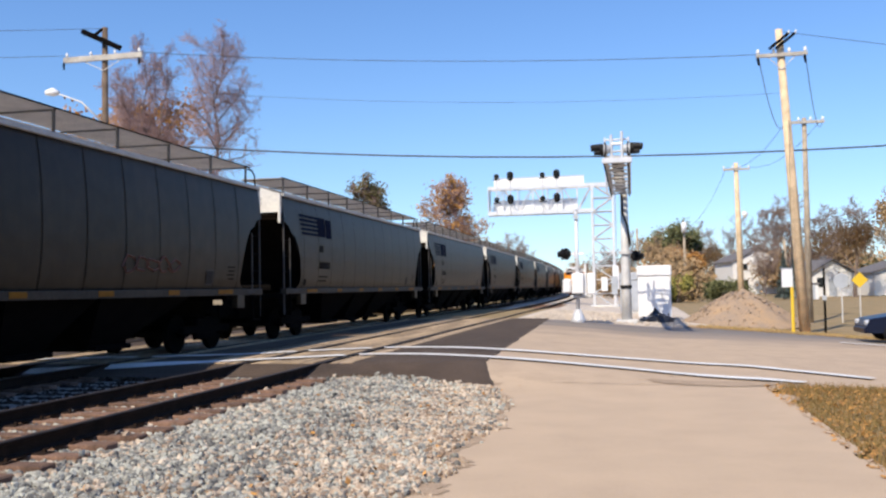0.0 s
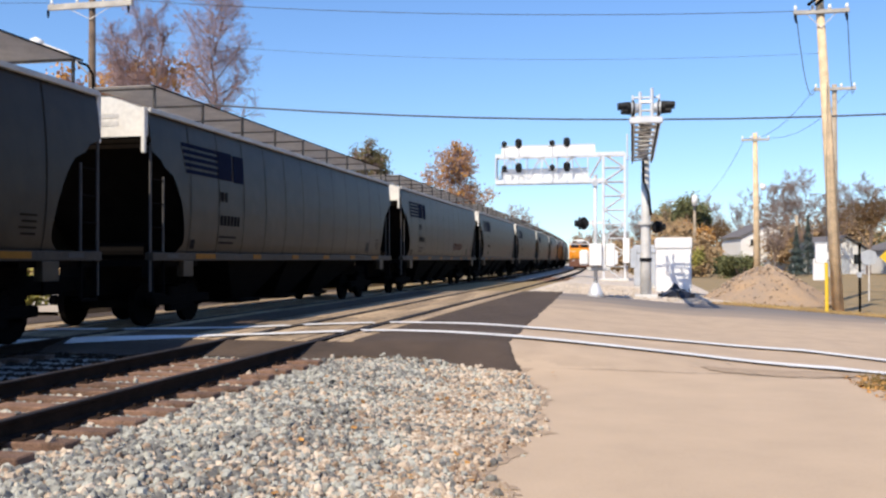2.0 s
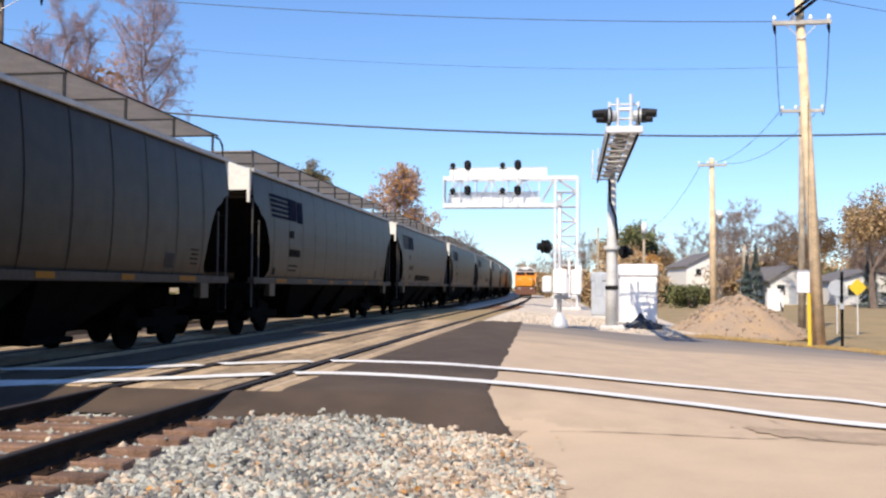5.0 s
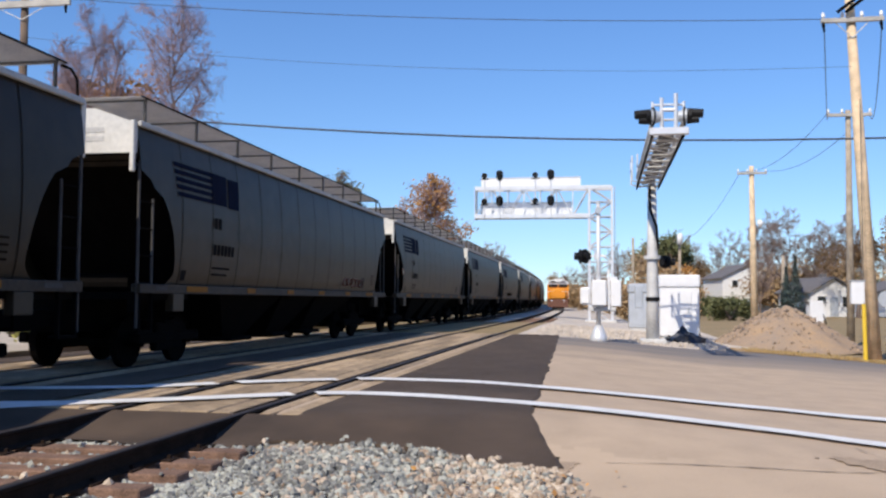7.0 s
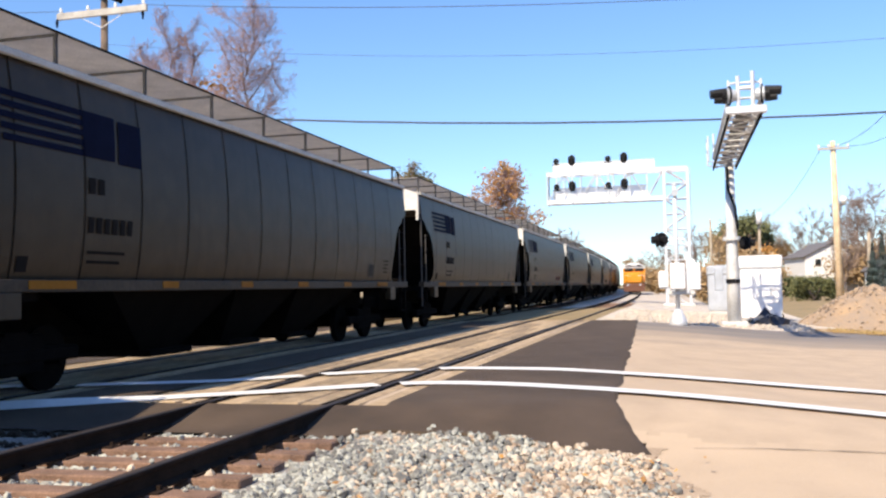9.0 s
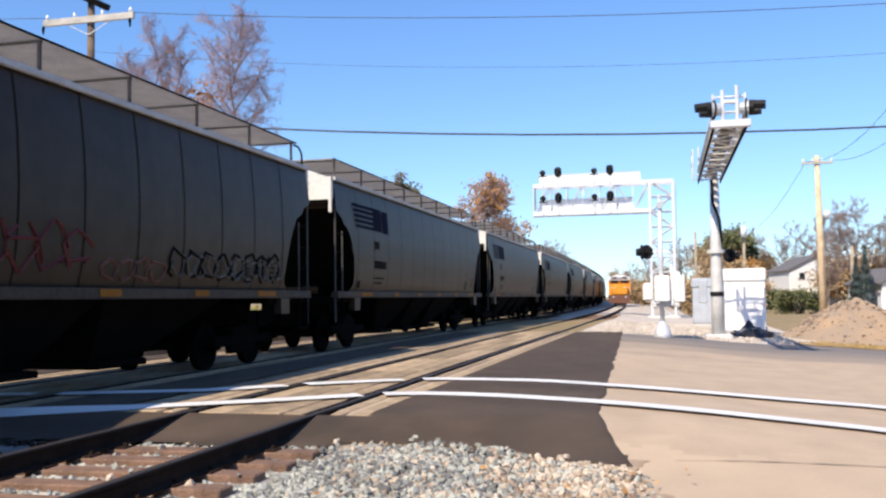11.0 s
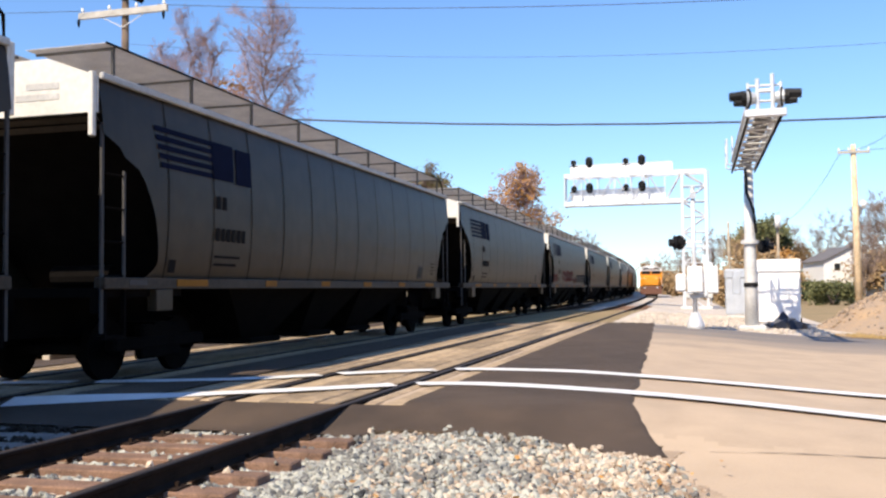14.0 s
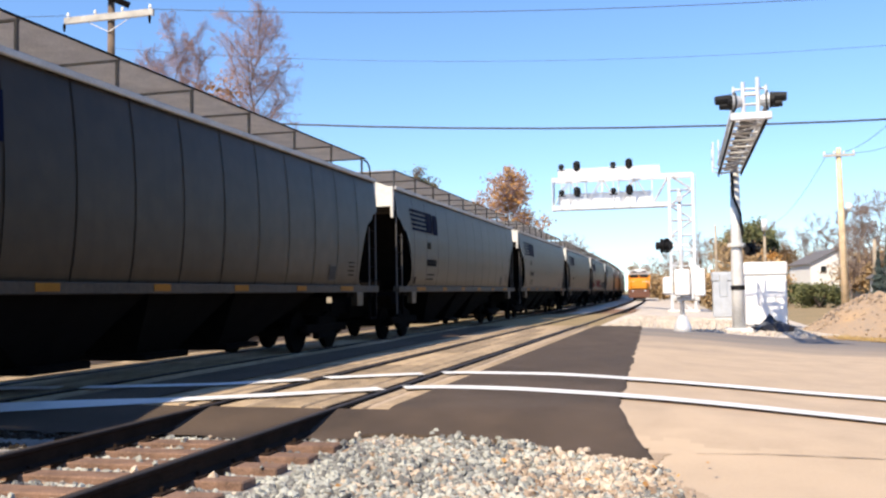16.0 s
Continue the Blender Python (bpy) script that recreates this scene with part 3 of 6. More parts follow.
def end_cut(z):
    """How far the side sheet stops short of the car's end at this height."""
    if z > 3.15:
        return 0.0
    u = (3.15 - z) / 1.75
    cut = 1.25 * math.sqrt(max(0.0, 1 - (1 - min(1, u)) ** 2))
    if z > 2.85:
        cut = min(cut, 0.25 + 0.9 * (3.15 - z))
    return cut - (0.5 * ((1.65 - z) / 0.35) ** 2 if z < 1.65 else 0.0)


def hopper_car():
    car = new("hopper_car")
    h = BODY / 2
    bm = bmesh.new()
    for s in (-1, 1):
        rows = []
        for px, z in SECTION:
            e = h - end_cut(z)
            rows.append([bm.verts.new((s * px, -e + 2 * e * k / 24, z)) for k in range(25)])
        for a, b in zip(rows, rows[1:]):
            for k in range(24):
                bm.faces.new((a[k], a[k + 1], b[k + 1], b[k]))
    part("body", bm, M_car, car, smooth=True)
    # roof, low pitch, in the sunlit copy of the car paint
    bm = bmesh.new()
    roof = [bm.verts.new((x, y, z)) for y in (-h, h) for x, z in ((-1.5, 3.93), (-0.78, 4.19), (0.78, 4.19), (1.5, 3.93))]
    for k in range(3):
        bm.faces.new((roof[k], roof[k + 1], roof[k + 5], roof[k + 4]))
    part("roof", bm, M_carroof, car, "pale roof sheets in a sunlit copy of the car paint")
    # slope sheets and floor between the sides, near black for the shade of the recess
    for s in (-1, 1):
        bs = bmesh.new()
        q = [bs.verts.new(p) for p in ((-1.5, s * h * 0.995, 3.36), (1.5, s * h * 0.995, 3.36), (1.5, s * (h - 0.5), 3.15), (1.45, s * (h - 2.4), 1.3), (-1.45, s * (h - 2.4), 1.3), (-1.5, s * (h - 0.5), 3.15))]
        bs.faces.new((q[0], q[1], q[2], q[5]))
        bs.faces.new((q[5], q[2], q[3], q[4]))
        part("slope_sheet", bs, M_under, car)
    # pale end walls and posts, in the sunlit copy of the car paint
    for s in (-1, 1):
        bm = bmesh.new()
        q = [(-1.5, 3.46), (1.5, 3.46), (1.5, 3.93), (0.78, 4.19), (-0.78, 4.19), (-1.5, 3.93)]
        a = [bm.verts.new((x, s * (h + 0.01), z)) for x, z in q]
        b = [bm.verts.new((x, s * (h + 0.05), z)) for x, z in q]
        bm.faces.new(a)
        bm.faces.new(b)
        for k in range(6):
            bm.faces.new((a[k], a[(k + 1) % 6], b[(k + 1) % 6], b[k]))
        wall = part("end_wall", bm, M_carend, car, "cream end wall in a sunlit copy of the car paint")
        for k in range(2):
            part("end_marking", bm_of((0.45 - 0.15 * k, 0.95, s * (h + 0.052), s * (h + 0.056), 3.80 - 0.14 * k, 3.88 - 0.14 * k)), M_grate, wall)
        for x in (-1.5, 1.43):
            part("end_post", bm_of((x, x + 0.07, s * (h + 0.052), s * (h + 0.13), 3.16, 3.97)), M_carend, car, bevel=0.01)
        part("end_ledge", bm_of((-1.43, 1.43, s * (h - 0.02), s * (h + 0.10), 3.43, 3.458)), M_under, car)
        # sheet below the end wall, its shade painted in with the dark sill colour
        bm = bmesh.new()
        a = [bm.verts.new(p) for p in ((-1.43, s * (h + 0.03), 3.44), (1.43, s * (h + 0.03), 3.44), (1.43, s * (h - 0.14), 3.28), (-1.43, s * (h - 0.14), 3.28))]
        b = [bm.verts.new(v.co + Vector((0, -s * 0.03, 0.03))) for v in a]
        bm.faces.new(a), bm.faces.new(b)
        for k in range(4):
            bm.faces.new((a[k], a[(k + 1) % 4], b[(k + 1) % 4], b[k]))
        part("end_apron", bm, M_sill, car, "grey sheet sloping under the end wall, its shade put into the paint")
    # eave rails, side sills, seams
    for s in (-1, 1):
        part("eave_rail", bm_of((s * 1.49, s * 1.56, -h, h, 3.89, 3.98)), M_grate, car, bevel=0.015)
        part("side_sill", bm_of((s * 1.44, s * 1.60, -h, h, 1.25, 1.40)), M_sill, car, bevel=0.01)
        for k in range(12):
            y = -h + 1.42 + k * (BODY - 2.84) / 11.0
            bm = bmesh.new()
            prev = None
            for px, z in SECTION[2:]:
                if abs(y) > h - end_cut(z) - 0.05:
                    prev = None
                    continue
                r = [bm.verts.new((s * (px + 0.008), y + d, z)) for d in (-0.011, 0.011)]
                if prev:
                    bm.faces.new((prev[0], prev[1], r[1], r[0]))
                prev = r
            part("seam", bm, M_seam, car)
        for y, half in ((-6.15, 0.42), (-3.6, 0.21), (-1.2, 0.21), (1.18, 0.24), (3.63, 0.22), (6.05, 0.38)):
            part("reflector", bm_of((s * 1.601, s * 1.608, y - half, y + half, 1.285, 1.385)), M_amber, car)
        for e in (-1, 1):
            part("jacking_pad", bm_of((s * 1.46, s * 1.605, e * 6.88 - 0.2, e * 6.88 + 0.2, 0.95, 1.25)), M_car, car, bevel=0.01)
            part("sill_label", bm_of((s * 1.601, s * 1.607, e * 7.5 - 0.2, e * 7.5 + 0.2, 1.30, 1.37)), M_pad, car)
        # roof walk
        bm = bmesh.new()
        for k in range(30):
            x = 0.155 + k * 0.0408
            box(bm, s * x, s * (x + 0.018), -h + 0.3, h - 0.2, 4.43, 4.445)
        part("roof_walk", bm, M_walk, car)["kind"] = "stuff"
        for k in range(9):
            y = -h + 0.5 + k * (BODY - 0.9) / 8
            part("walk_bearer", bm_of((s * 0.15, s * 1.37, y - 0.02, y + 0.02, 4.40, 4.428)), M_pad, car)
        part("walk_edge", bm_of((s * 1.375, s * 1.39, -h + 0.3, h - 0.2, 4.43, 4.455)), M_under, car)
        for k in range(9):
            y = -h + 0.5 + k * (BODY - 0.9) / 8
            part("walk_bracket", bm_of((s * 1.32, s * 1.36, y - 0.02, y + 0.02, 3.96, 4.42)), M_pad, car)
        for e in (1,):
            part("walk_hoop", tubes(([(s * 1.34, e * (h - 0.25), 4.40), (s * 1.34, e * (h - 0.02), 4.40), (s * 1.36, e * (h + 0.1), 4.28), (s * 1.38, e * (h + 0.1), 3.9)], 0.022), sides=6), M_under, car)
    # roof hatches trough
    part("hatch_trough", bm_of((-0.3, 0.3, -h + 1.2, h - 1.2, 4.19, 4.38)), M_grate, car, bevel=0.03)
    # ladders and end platforms
    for e in (-1, 1):
        for s in (-1, 1):
            part("ladder_stile", bm_of((s * 1.515, s * 1.545, e * (h - 0.045), e * h, 0.7, 3.34)), M_pad, car)
            part("ladder_stile", bm_of((s * 1.515, s * 1.545, e * (h - 0.50), e * (h - 0.465), 1.3, 2.78)), M_pad, car)
            for k in range(4):
                part("ladder_rung", tubes(([(s * 1.53, e * (h - 0.02), 1.42 + 0.43 * k), (s * 1.53, e * (h - 0.48), 1.42 + 0.43 * k)], 0.014), sides=5), M_under, car)
        part("end_platform", bm_of((-1.5, 1.5, e * (h - 1.9), e * (h + 0.02), 1.15, 1.27), (-1.5, -1.38, e * (h - 0.06), e * h, 0.95, 1.15), (1.38, 1.5, e * (h - 0.06), e * h, 0.95, 1.15)), M_under, car)
        part("corner_step", bm_of((1.40, 1.56, e * (h - 0.5), e * (h - 0.06), 0.62, 0.66), (1.50, 1.56, e * (h - 0.5), e * (h - 0.46), 0.62, 1.27), (1.50, 1.56, e * (h - 0.1), e * (h - 0.06), 0.62, 1.27)), M_under, car)
        part("coupler", bm_of((-0.12, 0.12, e * (h - 0.3), e * (h + 0.8), 0.72, 0.98), (-0.16, 0.16, e * (h + 0.55), e * (h + 0.8), 0.66, 1.0)), M_under, car)
        part("air_cylinder", tubes(([(-0.5, e * (h - 1.75), 1.45), (0.5, e * (h - 1.75), 1.45)], 0.16), sides=12), M_under, car)
        # truck
        ty = e * (h - 2.05)
        for s in (-1, 1):
            part("side_frame", bm_of((s * 0.93, s * 1.12, ty - 1.15, ty + 1.15, 0.40, 0.58), (s * 0.95, s * 1.10, ty - 0.5, ty + 0.5, 0.26, 0.75)), M_under, car, bevel=0.03)
        part("bolster", bm_of((-1.1, 1.1, ty - 0.2, ty + 0.2, 0.5, 0.78)), M_under, car)
        for ay in (-0.89, 0.89):
            bm = bmesh.new()
            for s in (-1, 1):
                tube(bm, [(s * 0.67, ty + ay, 0.42), (s * 0.80, ty + ay, 0.42)], 0.42, 20)
            tube(bm, [(-1.05, ty + ay, 0.42), (1.05, ty + ay, 0.42)], 0.08, 8)
            part("wheelset", bm, M_under, car)
    # centre sill and three discharge bays, the shade under the car in their colour
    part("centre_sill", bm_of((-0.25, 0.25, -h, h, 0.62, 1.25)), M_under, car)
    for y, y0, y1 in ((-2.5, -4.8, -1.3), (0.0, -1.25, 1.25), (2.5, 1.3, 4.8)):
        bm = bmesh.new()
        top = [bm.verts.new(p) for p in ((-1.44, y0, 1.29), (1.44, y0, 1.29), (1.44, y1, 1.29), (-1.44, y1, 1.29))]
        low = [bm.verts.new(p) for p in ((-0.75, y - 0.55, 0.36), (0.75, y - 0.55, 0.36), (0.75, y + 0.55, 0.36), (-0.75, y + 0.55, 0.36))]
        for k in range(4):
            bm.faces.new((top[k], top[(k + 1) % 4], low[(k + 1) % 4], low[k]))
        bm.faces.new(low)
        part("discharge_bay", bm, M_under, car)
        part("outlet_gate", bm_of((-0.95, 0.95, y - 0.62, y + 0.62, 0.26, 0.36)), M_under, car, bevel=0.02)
    # emblem in plain shapes, at the rear of both sides
    def side_x(z):
        for (xa, za), (xb, zb) in zip(SECTION, SECTION[1:]):
            if za <= z <= zb:
                return xa + (xb - xa) * (z - za) / (zb - za)
        return 1.5

    def decal(name, s, y0, y1, z0, z1, material, lean=0.0):
        bm = bmesh.new()
        prev = None
        n = max(1, round((z1 - z0) / 0.12))
        for k in range(n + 1):
            z = z0 + (z1 - z0) * k / n
            r = [bm.verts.new((s * (side_x(z) + 0.012), s * (y + lean * (z - z0)), z)) for y in (y0, y1)]
            if prev:
                bm.faces.new((prev[0], prev[1], r[1], r[0]))
            prev = r
        return part(name, bm, material, car)
    for s in (-1, 1):
        b = -h + 1.12
        for k in range(5):
            decal("emblem_bar", s, b + 0.03 * k, b + 1.55, 3.43 - 0.125 * k, 3.505 - 0.125 * k, M_blue)
        decal("emblem_block", s, b + 1.50, b + 2.16, 2.93, 3.51, M_blue, 0.06)
        decal("emblem_block", s, b + 2.24, b + 2.76, 2.91, 3.49, M_blue, 0.06)
        for k in range(2):
            decal("reporting_mark", s, b + 1.6 + 0.19 * k, b + 1.73 + 0.19 * k, 2.47, 2.67, M_ink)
        for k in range(6):
            decal("reporting_mark", s, b + 1.6 + 0.165 * k, b + 1.71 + 0.165 * k, 1.98, 2.18, M_ink)
        decal("data_panel", s, b + 1.6, b + 2.4, 1.72, 1.76, M_ink)
        decal("data_panel", s, b + 1.6, b + 2.3, 1.60, 1.64, M_ink)
        frame_y = h - 3.02
        decal("placard", s, frame_y, frame_y + 0.32, 1.52, 1.80, M_black)
        for y0, y1, z0, z1 in ((-0.03, 0.35, 1.80, 1.825), (-0.03, 0.35, 1.495, 1.52), (-0.03, 0, 1.52, 1.80), (0.32, 0.35, 1.52, 1.80)):
            decal("placard_frame", s, frame_y + y0, frame_y + y1, z0, z1, M_pad)
        decal("placard", s, -h + 1.5, -h + 1.68, 1.48, 1.66, M_ink)
        for k in range(4):
            decal("data_panel", s, h - 1.95 - 0.05 * (k % 2), h - 1.62, 1.62 + 0.09 * k, 1.65 + 0.09 * k, M_seam)
    return car


def train_pose(c, y):
    """Where the far track carries a car whose middle is at y."""
    slope = (bend(y + 5) - bend(y - 5)) / 10
    return pose(c + bend(y), y, RAIL, 0, 0, math.degrees(-math.atan(slope)))


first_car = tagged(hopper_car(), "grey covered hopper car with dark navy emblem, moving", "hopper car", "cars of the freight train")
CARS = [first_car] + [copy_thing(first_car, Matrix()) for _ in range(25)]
# the rear end of one body is at 19.7 at 15.4 s; the others follow at even pitch
Y0 = 19.85 + BODY / 2 - SPEED * 15.4 - 2 * PITCH


# ---- the standing locomotive ----
def locomotive(y):
    loco = tagged(new("locomotive"), "orange-nosed diesel locomotive with a white cab, standing", "locomotive")
    loco.matrix_basis = train_pose(T1, y)
    part("frame", bm_of((-1.5, 1.5, 0, 20, 0.95, 1.35)), M_under, loco)
    bm = bmesh.new()
    prof = [(-1.2, 1.35), (1.2, 1.35), (1.2, 2.55), (0.9, 2.9), (-0.9, 2.9), (-1.2, 2.55)]
    a = [bm.verts.new((x * 0.9, 0.7, 1.35 + (z - 1.35) * 0.9)) for x, z in prof]
    b = [bm.verts.new((x, 2.6, z)) for x, z in prof]
    bm.faces.new(a), bm.faces.new(b)
    for k in range(6):
        bm.faces.new((a[k], a[(k + 1) % 6], b[(k + 1) % 6], b[k]))
    part("nose", bm, M_orange, loco, bevel=0.14)
    bm = bmesh.new()
    prof = [(-1.5, 1.35), (1.5, 1.35), (1.5, 3.1), (1.42, 3.5), (-1.42, 3.5), (-1.5, 3.1)]
    a = [bm.verts.new((x, 2.5, z)) for x, z in prof]
    b = [bm.verts.new((x, 5.0, z)) for x, z in prof]
    bm.faces.new(a), bm.faces.new(b)
    for k in range(6):
        bm.faces.new((a[k], a[(k + 1) % 6], b[(k + 1) % 6], b[k]))
    part("cab", bm, M_orange, loco, bevel=0.06)
    bm = bmesh.new()
    arch = [(1.46 * math.cos(math.pi * k / 10), 3.40 + 0.78 * math.sin(math.pi * k / 10)) for k in range(11)]
    a = [bm.verts.new((x, 2.42, z)) for x, z in arch]
    b = [bm.verts.new((x, 5.1, z)) for x, z in arch]
    bm.faces.new(a), bm.faces.new(b)
    for k in range(11):
        bm.faces.new((a[k], a[(k + 1) % 11], b[(k + 1) % 11], b[k]))
    part("cab_roof", bm, M_white, loco, "rounded white cab roof", bevel=0.04)
    part("visor", bm_of((-1.2, 1.2, 2.3, 2.42, 3.62, 3.7)), M_black, loco, bevel=0.02)
    for x in (-0.68, 0.68):
        part("windscreen", bm_of((x - 0.6, x + 0.6, 2.44, 2.5, 3.0, 3.42)), M_black, loco)
        part("number_board", bm_of((x - 0.3, x + 0.3, 2.36, 2.42, 3.74, 3.9)), M_glass, loco)
        part("headlight", tubes(([(x * 0.22, 2.32, 3.95), (x * 0.22, 2.43, 3.95)], 0.11)), M_alu, loco)
        part("ditch_light", tubes(([(x * 1.2, -0.2, 1.15), (x * 1.2, -0.05, 1.15)], 0.12)), M_alu, loco)
    part("engine_hood", bm_of((-1.0, 1.0, 5.0, 19.5, 1.35, 4.0)), M_orange, loco, bevel=0.1)
    part("pilot", bm_of((-1.4, 1.4, -0.15, 0.05, 0.25, 1.35)), M_rust, loco, bevel=0.03)
    part("handrail", tubes(([(-1.45, 0.1, 1.35), (-1.45, 0.1, 2.4), (-0.5, 0.1, 2.4)], 0.025), ([(1.45, 0.1, 1.35), (1.45, 0.1, 2.4), (0.5, 0.1, 2.4)], 0.025), sides=6), M_white, loco)
    for ty in (4.0, 16.0):
        part("truck", bm_of((-1.2, 1.2, ty - 2.0, ty + 2.0, 0.3, 0.95)), M_under, loco)
        for ay in (-1.5, 0, 1.5):
            part("wheelset", tubes(([(-0.8, ty + ay, 0.5), (0.8, ty + ay, 0.5)], 0.5), sides=18), M_under, loco)
    part("fuel_tank", bm_of((-1.3, 1.3, 7, 13, 0.3, 0.95)), M_under, loco, bevel=0.1)
    return loco


locomotive(LOCO_Y)


# ---- signals ----
def lamp_head(parent, x, y, z, face, name="flasher"):
    """A black round background with a hooded lamp, facing `face` degrees."""
    m = pose(x, y, z, 0, 0, face)
    bm = bmesh.new()
    tube(bm, [m @ Vector((0, 0, 0)), m @ Vector((0, 0.03, 0))], 0.24, 16)
    o = part(name, bm, M_black, parent)
    bm = bmesh.new()
    tube(bm, [m @ Vector((0, -0.16, 0)), m @ Vector((0, 0, 0))], [0.13, 0.12], 12)
    part("hood", bm, M_black, o)
    return o


def bar(name, ends, r, material, parent):
    return part(name, tubes((ends, r), sides=4), material, parent)


def signal_bridge():
    """A tower beside the line with a two-chord lattice arm over both tracks."""
    b = thing("signal_bridge", -3.0, 75.0, 0, 0, "silver lattice cantilever signal bridge over the tracks", "signal bridge")
    X0, TOP, LOW, D = -8.45, 9.98, 7.85, 1.0
    for x in (0, 1.65):
        for y in (0, D):
            part("tower_leg", bm_of((x - 0.09, x + 0.09, y - 0.09, y + 0.09, 0, TOP)), M_alu, b)
    n = 9
    for k in range(n):
        za, zb = TOP * k / n, TOP * (k + 1) / n
        for y in (0, D):
            bar("tower_brace", [(0, y, za), (1.65, y, zb)] if k % 2 else [(1.65, y, za), (0, y, zb)], 0.045, M_alu, b)
            bar("tower_brace", [(0, y, zb), (1.65, y, zb)], 0.045, M_alu, b)
        for x in (0, 1.65):
            bar("tower_brace", [(x, 0, za), (x, D, zb)] if k % 2 else [(x, D, za), (x, 0, zb)], 0.045, M_alu, b)
    for y in (0, D):
        part("top_chord", bm_of((X0, 1.65, y - 0.11, y + 0.11, TOP - 0.18, TOP + 0.10)), M_alu, b)
        part("bottom_chord", bm_of((X0, 0.0, y - 0.11, y + 0.11, LOW - 0.16, LOW + 0.12)), M_alu, b)
    n = 7
    for k in range(n):
        xa, xb = X0 * k / n, X0 * (k + 1) / n
        for y in (0, D):
            bar("arm_brace", [(xa, y, LOW), (xb, y, TOP)] if k % 2 else [(xa, y, TOP), (xb, y, LOW)], 0.045, M_alu, b)
            bar("arm_brace", [(xb, y, LOW), (xb, y, TOP)], 0.04, M_alu, b)
        bar("arm_brace", [(xa, 0, LOW), (xb, D, LOW)], 0.04, M_alu, b)
    part("walkway_deck", bm_of((X0, 0, 0.02, D, LOW + 0.12, LOW + 0.16)), M_alu, b)
    for za, zb, xe in ((TOP + 0.10, TOP + 0.85, -0.65), (LOW + 0.16, LOW + 1.1, -1.3)):
        part("walkway_screen", bm_of((X0 + 0.3, xe, D + 0.02, D + 0.06, za, zb)), M_white, b)
        part("screen_rail", bm_of((X0 + 0.3, xe, D - 0.02, D + 0.02, zb, zb + 0.05)), M_alu, b)
    for x, big in ((0.7, False), (1.85, True), (4.5, False), (5.65, True)):
        x += X0
        part("signal_hanger", tubes(([(x, -0.12, LOW - 0.1), (x, -0.12, TOP + 0.9)], 0.055)), M_alu, b)
        for z in (TOP + 0.95, LOW + 1.15):
            bm = bmesh.new()
            if big:
                tube(bm, [(x, -0.3, z + 0.08), (x, -0.22, z + 0.08)], 0.27, 16)
                tube(bm, [(x, -0.3, z - 0.12), (x, -0.22, z - 0.12)], 0.27, 16)
                box(bm, x - 0.16, x + 0.16, -0.22, -0.05, z - 0.4, z + 0.3)
            else:
                tube(bm, [(x, -0.25, z - 0.05), (x, -0.2, z - 0.05)], 0.22, 14)
                box(bm, x - 0.3, x + 0.3, -0.2, -0.16, z - 0.34, z - 0.26)
            o = part("signal_head", bm, M_black, b)
            for dz in ((0.1, -0.16) if big else (-0.05,)):
                part("signal_hood", tubes(([(x, -0.6, z + dz), (x, -0.3, z + dz)], [0.12, 0.11])), M_black, o)
    part("end_plate", bm_of((X0 - 0.05, X0, -0.12, D + 0.12, LOW - 0.2, TOP + 0.12)), M_alu, b)
    for x, z, w, hgt in ((1.75, 1.4, 0.5, 1.9), (0.85, 1.3, 0.5, 1.1)):
        part("relay_box", bm_of((x - w / 2, x + w / 2, -0.6, -0.12, z, z + hgt)), M_white, b, bevel=0.03)
    part("caged_ladder", tubes(*[([(1.85, 0.2 + dy, 0.3), (1.85, 0.2 + dy, TOP)], 0.03) for dy in (0, 0.45)], *[([(1.85, 0.2, 0.6 + 0.35 * k), (1.85, 0.65, 0.6 + 0.35 * k)], 0.018) for k in range(26)], sides=5), M_alu, b)
    part("foundation", bm_of((-0.3, 1.95, -0.3, D + 0.3, -0.05, 0.2)), M_galv, b, bevel=0.03)
    return b


signal_bridge()


def gate_mast():
    g2 = thing("crossing_gate", -2.13, 37.0, height(-2.13, 37.0), 0, "silver crossing gate mast with black flashers", "crossing gate")
    part("base", tubes(([(0, 0, -0.1), (0, 0, 0.12), (0, 0, 0.5)], [0.30, 0.28, 0.12]), sides=12), M_alu, g2, smooth=True)
    part("mast", tubes(([(0, 0, 0.4), (0, 0, 4.45)], [0.075, 0.065]), sides=12), M_alu, g2, smooth=True)
    part("mast_cap", tubes(([(0, 0, 4.45), (0, 0, 4.52)], 0.085), sides=12), M_alu, g2)
    part("gate_mechanism", bm_of((-0.22, 0.26, -0.35, 0.25, 1.12, 1.95)), M_white, g2, bevel=0.04)
    part("counterweight", bm_of((-0.58, -0.26, -0.25, 0.1, 1.15, 1.72)), M_white, g2, bevel=0.06)
    part("gate_arm_stub", bm_of((0.28, 0.36, -0.2, -0.1, 1.0, 2.3)), M_white, g2, bevel=0.01)
    part("lower_bracket", bm_of((-0.3, 0.55, -0.12, 0.12, 0.95, 1.08)), M_galv, g2, bevel=0.02)
    part("side_box", bm_of((0.38, 0.72, -0.15, 0.2, 1.1, 1.95)), M_white, g2, bevel=0.03)
    part("lamp_bar", tubes(([(-0.62, 0, 2.72), (0.25, 0, 2.72)], 0.03), ([(-0.1, 0, 2.6), (-0.1, 0, 2.84)], 0.04)), M_alu, g2)
    for x, f in ((-0.6, -75), (-0.42, 50)):
        lamp_head(g2, x, 0.02, 2.72, f)
    part("bell", tubes(([(0, -0.12, 4.2), (0, -0.02, 4.2)], 0.11), sides=12), M_grey, g2)
    return g2


gate_mast()


